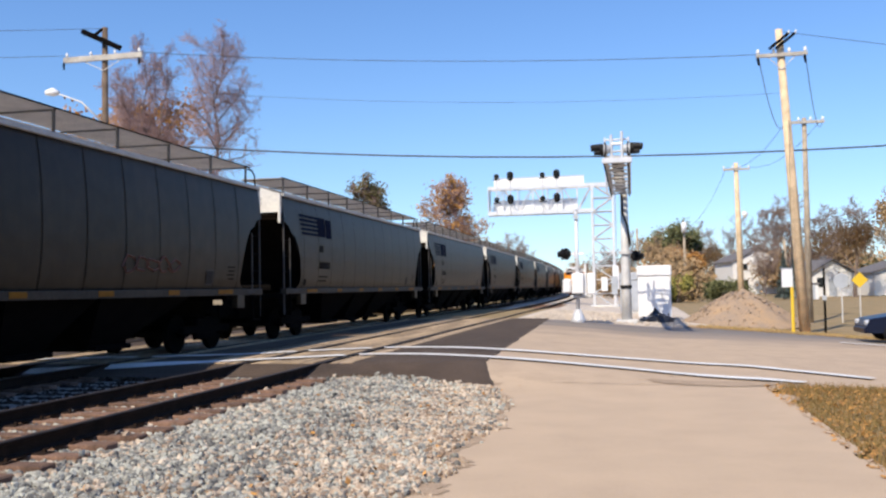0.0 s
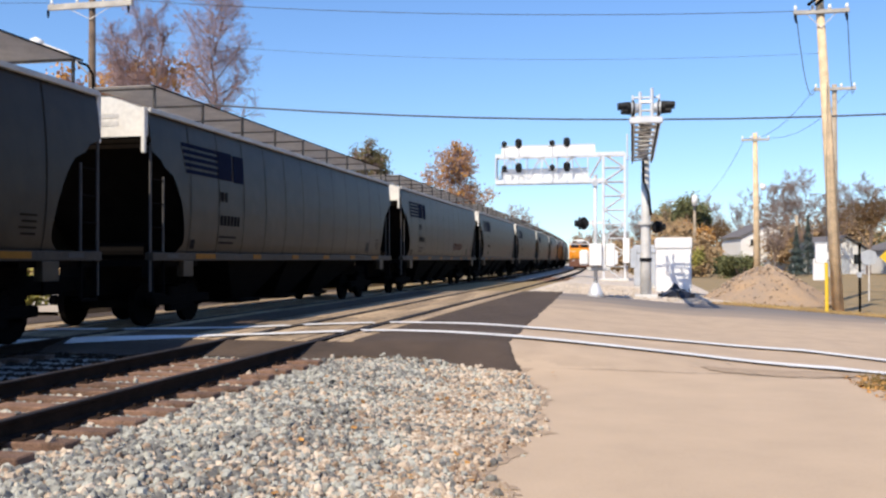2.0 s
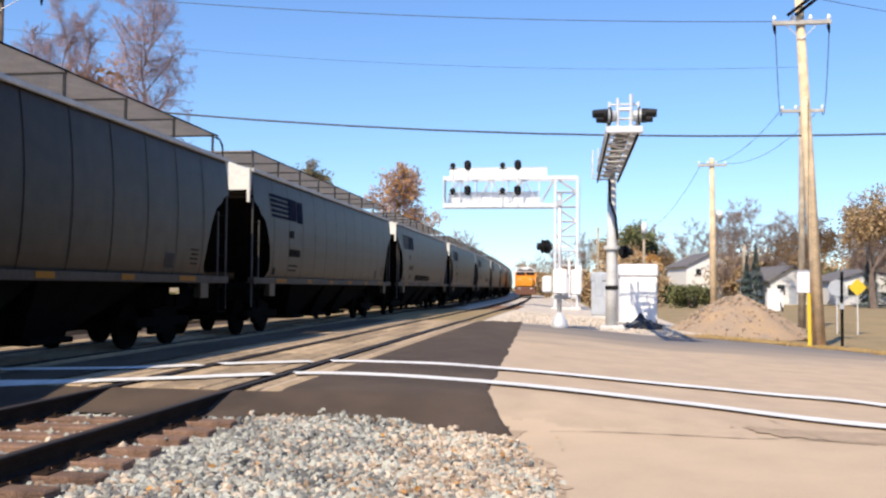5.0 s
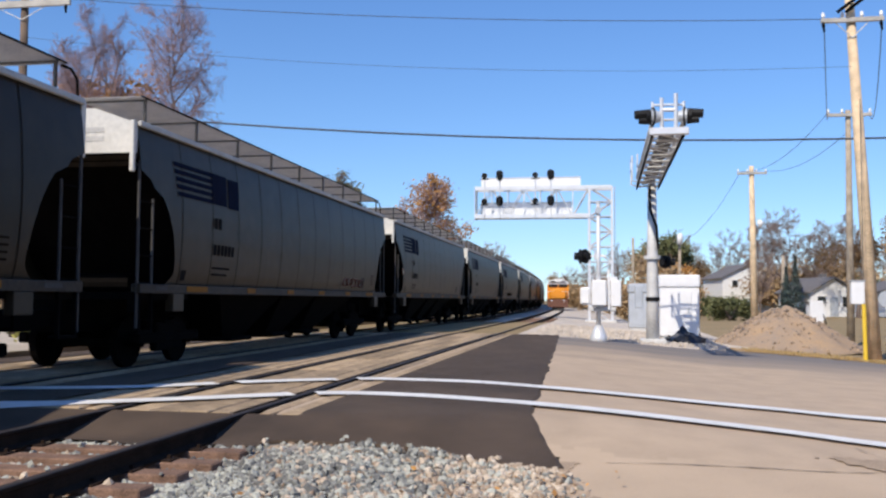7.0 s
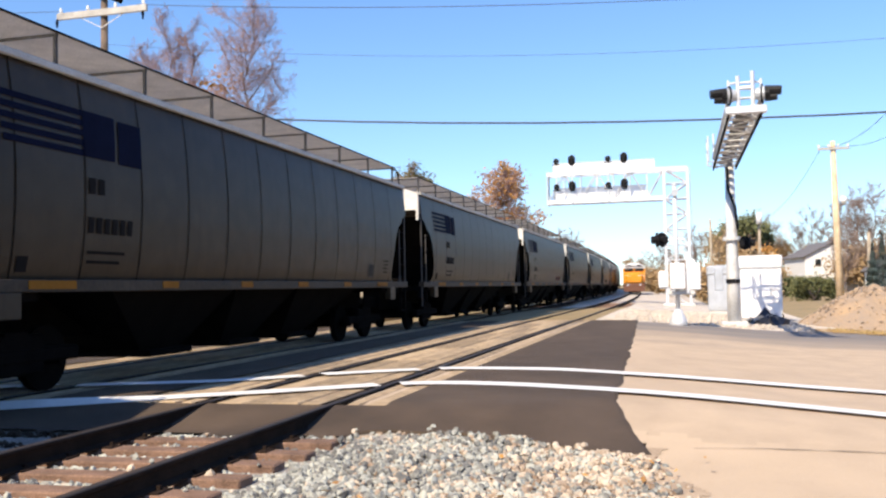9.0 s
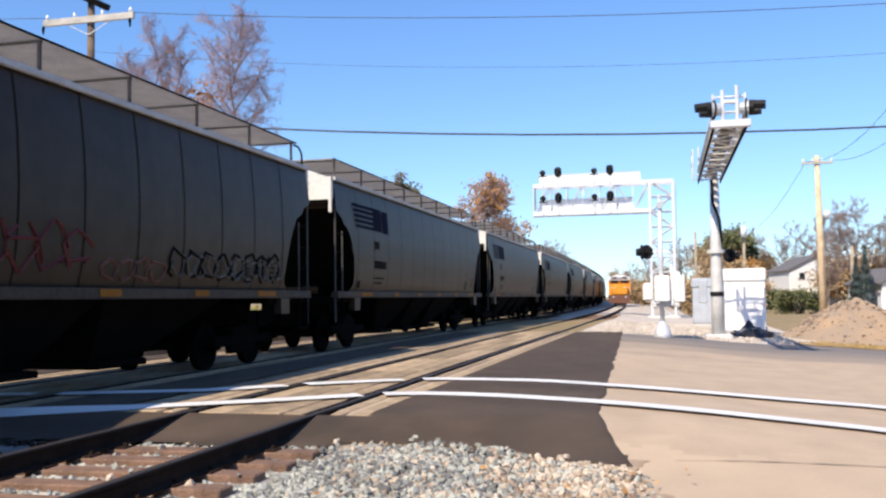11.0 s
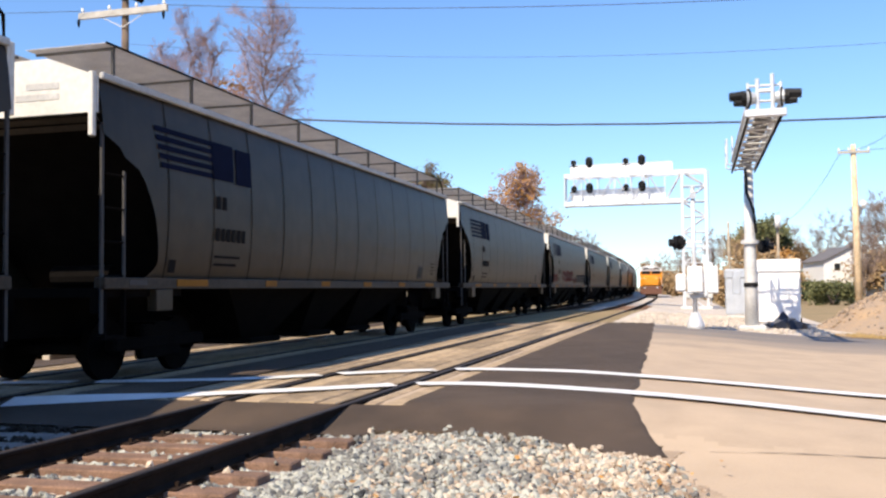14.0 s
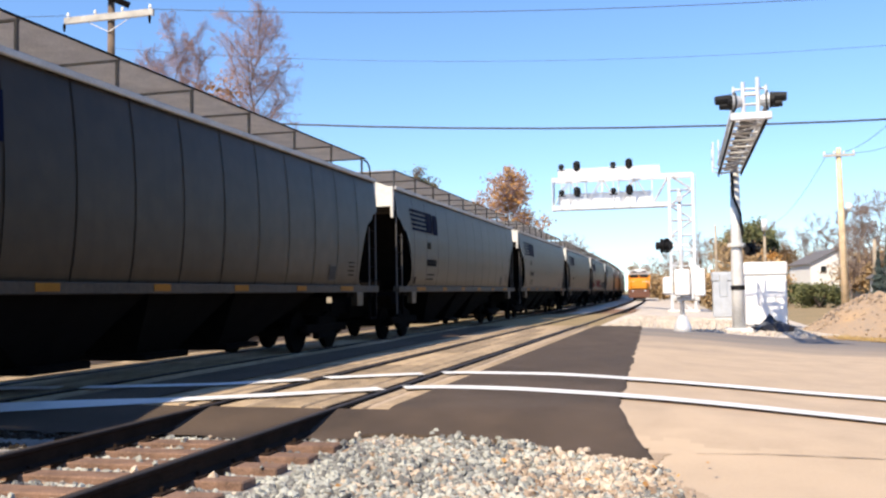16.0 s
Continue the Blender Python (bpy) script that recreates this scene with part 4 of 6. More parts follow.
def cantilever():
    """The road's overhead flasher: a mast, a truss arm over the road, lamps at its end."""
    c = thing("cantilever_signal", -0.25, 40.5, height(-0.25, 40.5), 0, "galvanised mast with a truss arm of crossing lamps", "crossing signal")
    CZ, L = 5.72, 10.5
    part("foundation", bm_of((-0.45, 0.45, -0.45, 0.45, -0.12, 0.12)), M_galv, c, bevel=0.03)
    part("mast", tubes(([(0, 0, 0), (0, 0, 1.6), (0, 0, 3.0), (0, 0, CZ)], [0.23, 0.21, 0.19, 0.15]), sides=16), M_galv, c, smooth=True)
    part("mast_collar", tubes(([(0, 0, 2.95), (0, 0, 3.08)], 0.30), sides=16), M_galv, c)
    part("mast_band", tubes(([(0, 0, 1.45), (0, 0, 1.6)], 0.24), sides=16), M_black, c)
    W, X1 = 0.38, 0.0

    def at(x, u, dz):
        return (x - 0.12 + X1 * u, 0.35 - (L + 0.35) * u, CZ - 0.1 + dz)
    for x in (-W, W):
        for dz in (0.0, 0.30):
            part("arm_chord", tubes(([at(x, 0, dz), at(x, 1, dz)], 0.06), sides=8), M_galv, c, smooth=True)
    n = 9
    for k in range(n + 1):
        u = k / n
        for dz in (0, 0.30):
            bar("arm_brace", [at(-W, u, dz), at(W, u, dz)], 0.032, M_galv, c)
        if k < n:
            for x in (-W, W):
                bar("arm_brace", [at(x, u, 0), at(x, (k + 1) / n, 0.30)], 0.025, M_galv, c)
            bar("arm_brace", [at(-W if k % 2 else W, u, 0), at(W if k % 2 else -W, (k + 1) / n, 0)], 0.025, M_galv, c)
    bm = bmesh.new()
    for k in range(44):
        a, e = at(-0.2, k / 44, 0.06), at(0.2, (k + 0.55) / 44, 0.09)
        box(bm, a[0], e[0], e[1], a[1], a[2], e[2])
    part("arm_walkway", bm, M_pad, c)
    for x in (-W, W):
        for u, tall in ((0.02, 0.85), (0.98, 0.5)):
            p = at(x, u, 0.30)
            part("handrail_post", tubes(([p, (p[0], p[1], p[2] + tall)], 0.035), sides=6), M_alu, c)
    for u in (0.02, 0.98):
        a, e = at(-W, u, 0.72), at(W, u, 0.72)
        part("handrail", tubes(([a, e], 0.03), sides=6), M_alu, c)
    for y in (0.3, -0.9):
        part("cage_post", tubes(([(-W, y, CZ - 0.15), (-0.72, y, CZ - 0.05), (-0.72, y, CZ + 0.8)], 0.035), sides=6), M_alu, c)
    for z in (0.4, 0.8):
        part("cage_rail", tubes(([(-0.72, 0.3, CZ + z), (-0.72, -0.9, CZ + z)], 0.03), sides=6), M_alu, c)
    # near-black strips just below the lower chords stand for their shaded undersides
    for x in (-W, W):
        part("chord_shade_strip", bm_of((x - 0.17, x - 0.13, 0.35 - (L + 0.35), 0.35, CZ - 0.24, CZ - 0.17)), M_under, c)
    e = at(0, 1, 0)
    part("end_beam", bm_of((e[0] - W - 0.1, e[0] + W + 0.1, e[1] - 0.1, e[1] + 0.08, e[2] - 0.08, e[2] + 0.1)), M_alu, c, bevel=0.02)
    part("lamp_post", tubes(([(e[0] - 0.17, e[1], e[2]), (e[0] - 0.17, e[1], e[2] + 0.85)], 0.05), ([(e[0] + 0.17, e[1], e[2]), (e[0] + 0.17, e[1], e[2] + 0.95)], 0.05), ([(e[0] - 0.17, e[1], e[2] + 0.55), (e[0] + 0.17, e[1], e[2] + 0.55)], 0.05)), M_alu, c)
    for s in (-1, 1):
        o = lamp_head(c, e[0] + s * 0.40, e[1], e[2] + 0.38, s * 78)
        m = Vector((e[0] + s * 0.42, e[1], e[2] + 0.38))
        part("long_hood", tubes(([m + Vector((s * 0.02, 0, 0.08)), m + Vector((s * 0.40, -0.05, 0.05))], [0.12, 0.11]), ([m + Vector((s * 0.02, 0, -0.1)), m + Vector((s * 0.30, -0.05, -0.1))], [0.09, 0.08])), M_black, o)
        part("lamp_housing", tubes(([m - Vector((s * 0.2, 0, 0)), m], [0.13, 0.2]), sides=12), M_grey, o)
    part("conduit", tubes(([(-0.1, -0.22, CZ - 0.2), (-0.08, -0.2, CZ - 1.0), (0.14, -0.2, CZ - 1.6), (0.2, -0.18, CZ - 2.4)], 0.05), sides=6), M_black, c)
    for s, x, f in ((1, 0.62, 80), (-1, 0.42, -40)):
        lamp_head(c, x, -0.1, 2.85, f)
    part("side_bracket", tubes(([(0, 0, 2.98), (0.65, -0.05, 2.85)], 0.035)), M_galv, c)
    part("junction_box", bm_of((-0.62, -0.35, -0.25, 0.1, 1.2, 2.0)), M_grey, c, bevel=0.02)
    return c


cantilever()


def bungalow(x, y, w, d, hgt, material, label):
    b = thing("signal_cabinet", x, y, height(x, y), 0, label, "equipment cabinet")
    part("plinth", bm_of((-w / 2 + 0.05, w / 2 - 0.05, -d / 2 + 0.05, d / 2 - 0.05, 0, 0.15)), M_galv, b)
    part("cabinet_body", bm_of((-w / 2, w / 2, -d / 2, d / 2, 0.15, hgt * 0.8)), material, b, bevel=0.02)
    bm = bmesh.new()
    box(bm, -w / 2 - 0.04, w / 2 + 0.04, -d / 2 - 0.06, d / 2 + 0.06, hgt * 0.8, hgt)
    part("cabinet_roof", bm, material, b, bevel=0.06)
    part("cabinet_door", bm_of((-w * 0.3, w * 0.3, -d / 2 - 0.02, -d / 2, 0.3, hgt * 0.76)), material, b, bevel=0.008)
    part("door_handle", bm_of((w * 0.2, w * 0.24, -d / 2 - 0.06, -d / 2 - 0.02, hgt * 0.42, hgt * 0.5)), M_grey, b)
    return b


bungalow(1.05, 46.0, 1.55, 1.7, 2.62, M_white, "white steel signal cabinet on the gravel")
bungalow(0.25, 55.5, 1.9, 1.4, 2.4, M_grey, "pale grey steel cabinet behind the masts")


# ---- poles and wires ----
def utility_pole(x, y, h, lean, arms, material, label, rz=0.0, r=0.16):
    p = thing("utility_pole", x, y, height(x, y), rz, label, "utility pole")
    part("pole", tubes(([(0, 0, -0.2), (lean / 2, 0, h / 2), (lean, 0, h)], [r, r * 0.85, r * 0.65]), sides=12), material, p, smooth=True)
    for z, half, brace in arms:
        bx = lean * z / h
        t = 0.13 if half > 1.5 else 0.075
        arm = part("crossarm", bm_of((bx - half, bx + half, -0.24, -0.12, z - t, z + t)), M_armwood, p, bevel=0.01)
        if half > 0.9 and brace:
            for ix in (bx - half + 0.06, bx + half - 0.12):
                part("strain_insulator", tubes(([(ix, -0.26, z - t), (ix, -0.28, z - t - 0.1), (ix + 0.02, -0.3, z - t - 0.34)], [0.03, 0.06, 0.03]), sides=8), M_under, arm)
        n = 4
        for k in range(n):
            ix = bx + half * (-0.92 + 1.84 * k / (n - 1))
            part("insulator", tubes(([(ix, -0.17, z + t), (ix, -0.17, z + t + 0.07), (ix, -0.17, z + t + 0.2)], [0.02, 0.07, 0.04]), sides=8), M_white, arm)
        if brace:
            part("arm_brace", tubes(([(bx - half * 0.6, -0.17, z), (bx, -0.17, z - 0.6)], 0.018), ([(bx + half * 0.6, -0.17, z), (bx, -0.17, z - 0.6)], 0.018), sides=5), M_galv, p)
    return p


def wire(name, a, b, sag, r=0.012):
    a, b = Vector(a), Vector(b)
    pts = [a.lerp(b, k / 16) - Vector((0, 0, sag * 4 * (k / 16) * (1 - k / 16))) for k in range(17)]
    return tagged(part(name, tubes((pts, r), sides=5), M_wire), "dark overhead line sagging between poles", "overhead wire", "overhead wires")


for args in POLES:
    utility_pole(*args)
for a, b, sag, r in WIRES:
    wire("overhead_wire", a, b, sag, r)


# ---- spoil heap ----
def spoil_heap(x, y, rx, ry, h):
    n, m2 = 90, 34
    verts, faces = [(0, 0, h)], []
    for j in range(1, m2 + 1):
        u = j / m2
        for i in range(n):
            a = 2 * math.pi * i / n
            p = Vector((math.cos(a) * rx * u, math.sin(a) * ry * u, 0))
            w = 1 + 0.12 * noise.noise(Vector((math.cos(a) * 2, math.sin(a) * 2, 3)))
            z = h * (0.55 * (1 - u) + 0.45 * max(0, 1 - u * u) ** 1.6) + 0.22 * noise.noise(p * 1.4) * (1 - u) + 0.10 * noise.noise(p * 4) * (1 - u * u) + 0.04 * noise.noise(p * 11) * (1 - u * u)
            verts.append((p.x * w, p.y * w, z - 0.06 * (u > 0.99)))
    for i in range(n):
        faces.append((0, 1 + i, 1 + (i + 1) % n))
    for j in range(m2 - 1):
        for i in range(n):
            a, b = 1 + j * n + i, 1 + j * n + (i + 1) % n
            faces.append((a, a + n, b + n, b))
    ob = raw("dirt_mound", verts, faces, M_dirt)
    for f in ob.data.polygons:
        f.use_smooth = True
    ob.location = (x, y, height(x, y) - 0.06)
    return tagged(ob, "heap of brown soil and gravel beside the road", "dirt pile")


spoil_heap(HX, HY, HRX, HRY, HH)


def heap_stones():
    """Clods and stones lying on the heap and at its foot."""
    rng = np.random.default_rng(5)
    spots = []
    base = height(HX, HY) - 0.06
    while len(spots) < 900:
        u, a = rng.uniform(0.1, 1.05), rng.uniform(0, 6.283)
        z = HH * (0.55 * max(0, 1 - u) + 0.45 * max(0, 1 - u * u) ** 1.6)
        spots.append((HX + HRX * u * math.cos(a), HY + HRY * u * math.sin(a), base + z + 0.02))
    scatter("heap_clods", spots, rng.uniform(0.02, 0.085, len(spots)), M_clod, "grey and brown clods on the soil heap", 15)


heap_stones()


# ---- trees ----
def bare_tree(name, h, seed, spread=0.55, depth=6, leaves=None, nleaf=0, lsize=0.12, twig=None, label="", category="tree", start=0.3, thin=0.02, prune=0.75):
    """A trunk that forks into limbs and many fine twigs, with or without leaves."""
    rng = random.Random(seed)
    tree = new(name)
    limb_v, limb_f, twig_v, twig_f, tips = [], [], [], [], []

    def seg(V, F, a, b, ra, rb, sides):
        d = (b - a).normalized()
        u = d.orthogonal().normalized()
        w = d.cross(u)
        o = len(V)
        for p, r in ((a, ra), (b, rb)):
            for k in range(sides):
                t = 2 * math.pi * k / sides
                V.append(p + (u * math.cos(t) + w * math.sin(t)) * r)
        for k in range(sides):
            F.append((o + k, o + (k + 1) % sides, o + sides + (k + 1) % sides, o + sides + k))

    def grow(p, d, length, r, level):
        n = 3 if level < 3 else 2
        for i in range(n):
            d2 = (d + Vector((rng.uniform(-1, 1), rng.uniform(-1, 1), rng.uniform(-0.5, 0.75))) * (0.16 if level < 2 else 0.30)).normalized()
            q = p + d2 * length / n
            r2 = r * (0.86 if i < n - 1 else 0.75)
            seg(*((limb_v, limb_f) if level < (4 if depth > 6 else 3) else (twig_v, twig_f)), p, q, max(r, thin), max(r2, thin), 6 if level < 2 else 3)
            p, d, r = q, d2, r2
            if level >= 2 and level < depth and rng.random() < prune:
                side = d.orthogonal().normalized()
                side.rotate(Matrix.Rotation(rng.uniform(0, 6.28), 3, d))
                grow(p, (d * 0.75 + side * spread * 1.4).normalized(), length * 0.55, r * 0.5, level + 1)
        if level >= depth:
            tips.append(p)
            return
        for k in range((3 if level < 3 else rng.choice((2, 3))) if level else 4):
            side = d.orthogonal().normalized()
            side.rotate(Matrix.Rotation(rng.uniform(0, 6.28), 3, d))
            grow(p, (d + side * spread * rng.uniform(0.7, 1.5) + Vector((0, 0, 0.12))).normalized(), length * (rng.uniform(0.62, 0.85) if level < 3 else rng.uniform(0.5, 0.66)), r * 0.62, level + 1)

    grow(Vector((0, 0, -0.1)), Vector((0, 0, 1)), h * start, h * 0.018, 0)
    top = max(v.z for v in twig_v)
    k = h / top
    raw("trunk", [v * k for v in limb_v], limb_f, M_bark, tree)
    raw("branchwork", [v * k for v in twig_v], twig_f, twig or M_twig, tree)
    if leaves:
        lv, lf = [], []
        for _ in range(nleaf):
            c = rng.choice(tips) * k + Vector((rng.gauss(0, 1), rng.gauss(0, 1), rng.gauss(0, 1))) * 0.035 * h
            a = Vector((rng.gauss(0, 1), rng.gauss(0, 1), rng.gauss(0, 1))).normalized() * lsize * rng.uniform(0.6, 1.4)
            b = a.orthogonal().normalized() * a.length * 0.7
            o = len(lv)
            lv += [c - a, c + b, c + a, c - b]
            lf.append((o, o + 1, o + 2, o + 3))
        raw("crown", lv, lf, leaves, tree)
    return tagged(tree, label, category)


def oval_tree(name, h, leaders, seed, limbs=20, thin=0.010, twig=None, label="", category="tree", leaves=None, nleaf=0, lsize=0.12, density=1.0):
    """A leafless tree: leaders (foot z, top x, y, z, crown radius, crown base z) with rising limbs inside an oval crown."""
    rng = random.Random(seed)
    tree = new(name)
    limb_v, limb_f, twig_v, twig_f, tips = [], [], [], [], []

    def rod(V, F, pts, r0, r1, sides):
        o = len(V)
        n = len(pts)
        for i, p in enumerate(pts):
            d = (pts[min(i + 1, n - 1)] - pts[max(i - 1, 0)]).normalized()
            u = d.orthogonal().normalized()
            w = d.cross(u)
            r = r0 + (r1 - r0) * i / (n - 1)
            for k in range(sides):
                t = 2 * math.pi * k / sides
                V.append(p + (u * math.cos(t) + w * math.sin(t)) * r)
        for i in range(n - 1):
            for k in range(sides):
                F.append((o + i * sides + k, o + i * sides + (k + 1) % sides, o + (i + 1) * sides + (k + 1) % sides, o + (i + 1) * sides + k))

    def path(p, d, length, n, wander, lift):
        pts = [p]
        for _ in range(n):
            d = (d + Vector((rng.gauss(0, wander), rng.gauss(0, wander), rng.gauss(0, wander) + lift))).normalized()
            p = p + d * length / n
            pts.append(p)
        return pts

    def branch(p, d, length, r, level):
        n = (6, 4, 3, 2)[level]
        pts = path(p, d, length, n, (0.16, 0.2, 0.24, 0.25)[level], (0.10, 0.06, 0.03, 0.0)[level])
        V, F = (limb_v, limb_f) if level == 0 else (twig_v, twig_f)
        rod(V, F, pts, max(r, thin), max(r * 0.4, thin), 5 if level == 0 else 3)
        if level == 3:
            tips.append(pts[-1])
            return
        for i in range(1, n + 1):
            along = (pts[i] - pts[i - 1]).normalized()
            for _ in range((2, 2, 2)[level] if rng.random() < density else 1):
                side = along.orthogonal().normalized()
                side.rotate(Matrix.Rotation(rng.uniform(0, 6.28), 3, along))
                branch(pts[i - 1].lerp(pts[i], rng.random()), (along * rng.uniform(0.5, 1.0) + side * 0.75).normalized(), length * rng.uniform(0.36, 0.6) * (1.15 - 0.45 * i / n), r * 0.45, level + 1)

    for foot, tx, ty, tz, rad, base in leaders:
        a, b = Vector((0, 0, foot)), Vector((tx, ty, tz))
        stem = [a.lerp(b, k / 9) + Vector((rng.gauss(0, 0.012) * h, rng.gauss(0, 0.012) * h, 0)) * (0 < k < 9) for k in range(10)]
        rod(limb_v, limb_f, stem, h * 0.011, thin * 1.5, 7)
        for k in range(limbs):
            u = (k + rng.random()) / limbs
            z = base + (tz * 0.97 - base) * u
            f = min(8.999, max(0.0, 9 * (z - foot) / (tz - foot)))
            p = stem[int(f)].lerp(stem[int(f) + 1], f - int(f))
            az = k * 2.4 + rng.uniform(-0.5, 0.5)
            rise = 0.35 + 0.75 * u + rng.uniform(-0.25, 0.25)
            reach = rad * (0.35 + 0.75 * math.sqrt(max(0.05, 1 - ((u - 0.35) / 0.72) ** 2))) * rng.uniform(0.7, 1.15)
            branch(p, Vector((math.cos(az), math.sin(az), rise)).normalized(), reach, h * 0.0032 * (1.1 - 0.6 * u), 0)
    k = h / max(v.z for v in twig_v)
    tips = [v * k for v in tips]
    raw("trunk", [v * k for v in limb_v], limb_f, M_bark, tree)
    raw("branchwork", [v * k for v in twig_v], twig_f, twig or M_twig, tree)["kind"] = "stuff"
    if leaves:
        lv, lf = [], []
        for _ in range(nleaf):
            c = rng.choice(tips) + Vector((rng.gauss(0, 1), rng.gauss(0, 1), rng.gauss(0, 1))) * 0.02 * h
            a = Vector((rng.gauss(0, 1), rng.gauss(0, 1), rng.gauss(0, 1))).normalized() * lsize * rng.uniform(0.6, 1.4)
            b = a.orthogonal().normalized() * a.length * 0.7
            o = len(lv)
            lv += [c - a, c + b, c + a, c - b]
            lf.append((o, o + 1, o + 2, o + 3))
        raw("crown", lv, lf, leaves, tree)["kind"] = "stuff"
    return tagged(tree, label, category)


def spruce(x, y, h, seed):
    rng = random.Random(seed)
    t = thing("spruce_tree", x, y, 0, 0, "blue-green spruce with branches to the ground", "spruce tree", "spruces by the houses")
    part("trunk", tubes(([(0, 0, 0), (0, 0, h * 0.95)], [0.12, 0.02]), sides=6), M_bark, t)
    lv, lf = [], []
    for _ in range(2600):
        u = rng.random() ** 0.7
        r = h * 0.25 * u * (0.55 + 0.45 * rng.random() ** 0.4) * (0.85 + 0.15 * math.sin(u * 40))
        a = rng.uniform(0, 6.28)
        c = Vector((r * math.cos(a), r * math.sin(a), h * (1 - u) + 0.1))
        out = Vector((math.cos(a), math.sin(a), -0.35)).normalized() * rng.uniform(0.1, 0.28)
        w = out.cross(Vector((0, 0, 1))).normalized() * 0.07
        o = len(lv)
        lv += [c - out - w, c + out, c - out + w]
        lf.append((o, o + 1, o + 2))
    raw("crown", lv, lf, M_spruce, t)
    return t


def shrub(name, x, y, rx, ry, h, material, seed, n=2500, size=0.12, label="", category="shrub"):
    """A ragged bush of many small leaves on a few stems."""
    rng = random.Random(seed)
    s = thing(name, x, y, height(x, y) + (0.08 if x < -13.5 and y < 74 else 0), 0, label, category)
    items = [([(0, 0, 0), (rng.uniform(-0.4, 0.4) * rx, rng.uniform(-0.4, 0.4) * ry, h * 0.7)], [0.04, 0.01]) for _ in range(6)]
    for item in items:
        part("stem", tubes(item, sides=4), M_bark, s)
    lv, lf = [], []
    blobs = [(rng.uniform(-0.75, 0.75) * rx, rng.uniform(-0.75, 0.75) * ry, h * rng.uniform(0.15, 0.8), rng.uniform(0.22, 0.4)) for _ in range(14)]
    for _ in range(n):
        bx, by, bz, br = rng.choice(blobs)
        c = Vector((bx + rng.gauss(0, 1) * br * rx * 0.5, by + rng.gauss(0, 1) * br * ry * 0.5, max(0.02, bz + rng.gauss(0, 1) * br * h * 0.45)))
        a = Vector((rng.gauss(0, 1), rng.gauss(0, 1), rng.gauss(0, 1))).normalized() * size * rng.uniform(0.6, 1.5)
        b = a.orthogonal().normalized() * a.length * 0.7
        o = len(lv)
        lv += [c - a, c + b, c + a, c - b]
        lf.append((o, o + 1, o + 2, o + 3))
    raw("foliage", lv, lf, material, s)
    return s


def plant(tree, x, y, rz=0.0):
    tree.matrix_basis = pose(x, y, 0, 0, 0, rz)
    return tree


# ---- timber crossing ----
def crossing_boards(parent, cx):
    """Planks between and beside the rails, each a piece of its own."""
    rng = random.Random(int(-cx * 10))
    length = (Y_FAR - Y_NEAR) / 8
    lanes = [(-1.60, 0.30), (-1.27, 0.30), (-0.98, 0.13), (-0.46, 0.31), (-0.13, 0.31), (0.20, 0.31), (0.49, 0.22), (0.98, 0.13), (1.27, 0.26)]
    meshes = {}
    for i in range(8):
        for x, w in lanes:
            y = Y_NEAR + length * (i + 0.5)
            if w not in meshes:
                bm = bm_of((-w / 2, w / 2, -length / 2 + 0.012, length / 2 - 0.012, -0.15, 0))
                ob = part("plank", bm, M_plank, parent, bevel=0.012)
                meshes[w] = ob.data
            else:
                ob = new("plank", meshes[w])
                ob.parent = parent
            ob.matrix_basis = pose(cx + x, y, RAIL + rng.uniform(-0.012, -0.002), rng.uniform(-0.1, 0.1), rng.uniform(-0.5, 0.5), 0)


crossing_boards(track_near, T1)
crossing_boards(track_far, T2)


# ---- beyond the road, right of the tracks ----
def debris():
    """A crumpled heap of black plastic sheet and scrap in front of the cabinet."""
    rng = random.Random(3)
    d = thing("plastic_heap", 1.05, 43.2, height(1.05, 43.2), 0, "crumpled black plastic sheeting heaped on gravel", "debris")
    for k in range(7):
        cx, cy, r, hh = rng.uniform(-0.6, 0.6), rng.uniform(-0.4, 0.4), rng.uniform(0.3, 0.55), rng.uniform(0.2, 0.42)
        if k == 0:
            cx, cy, r, hh = -0.05, 0.3, 0.32, 0.6
        bm = bmesh.new()
        bmesh.ops.create_icosphere(bm, subdivisions=2, radius=1)
        for v in bm.verts:
            n = noise.noise(v.co * 2.3 + Vector((k * 7, 0, 0)))
            v.co = Vector((cx + v.co.x * r * (1 + 0.5 * n), cy + v.co.y * r * (1 + 0.5 * n), max(-0.03, v.co.z * hh * (1 + 0.6 * n))))
        part("sheet", bm, M_plastic, d)
    for k in range(5):
        a = rng.uniform(0, 6.28)
        x, y = rng.uniform(-0.7, 0.8), rng.uniform(-0.5, 0.2)
        part("scrap_bar", tubes(([(x, y, 0.05), (x + 0.5 * math.cos(a), y + 0.5 * math.sin(a), rng.uniform(0.05, 0.4))], 0.025), sides=6), M_under, d)
    return d


debris()


def road_sign(x, y, z, shape, material, label):
    s = thing("road_sign", x, y, height(x, y), 0, label, "road sign")
    base = height(x, y)
    part("post", bm_of((-0.03, 0.03, -0.02, 0.02, -0.1, z - base + 0.3)), M_galv, s)
    bm = bmesh.new()
    tube(bm, [(0, -0.03, z - base), (0, -0.025, z - base)], 0.42, 4 if shape == "diamond" else 8)
    ob = part("plate", bm, material, s)
    return s


road_sign(11.8, 52.0, 1.78, "diamond", M_yellow, "yellow diamond warning sign on a post")
road_sign(11.0, 52.5, 1.75, "octagon", M_grey, "grey back of a road sign on a post")


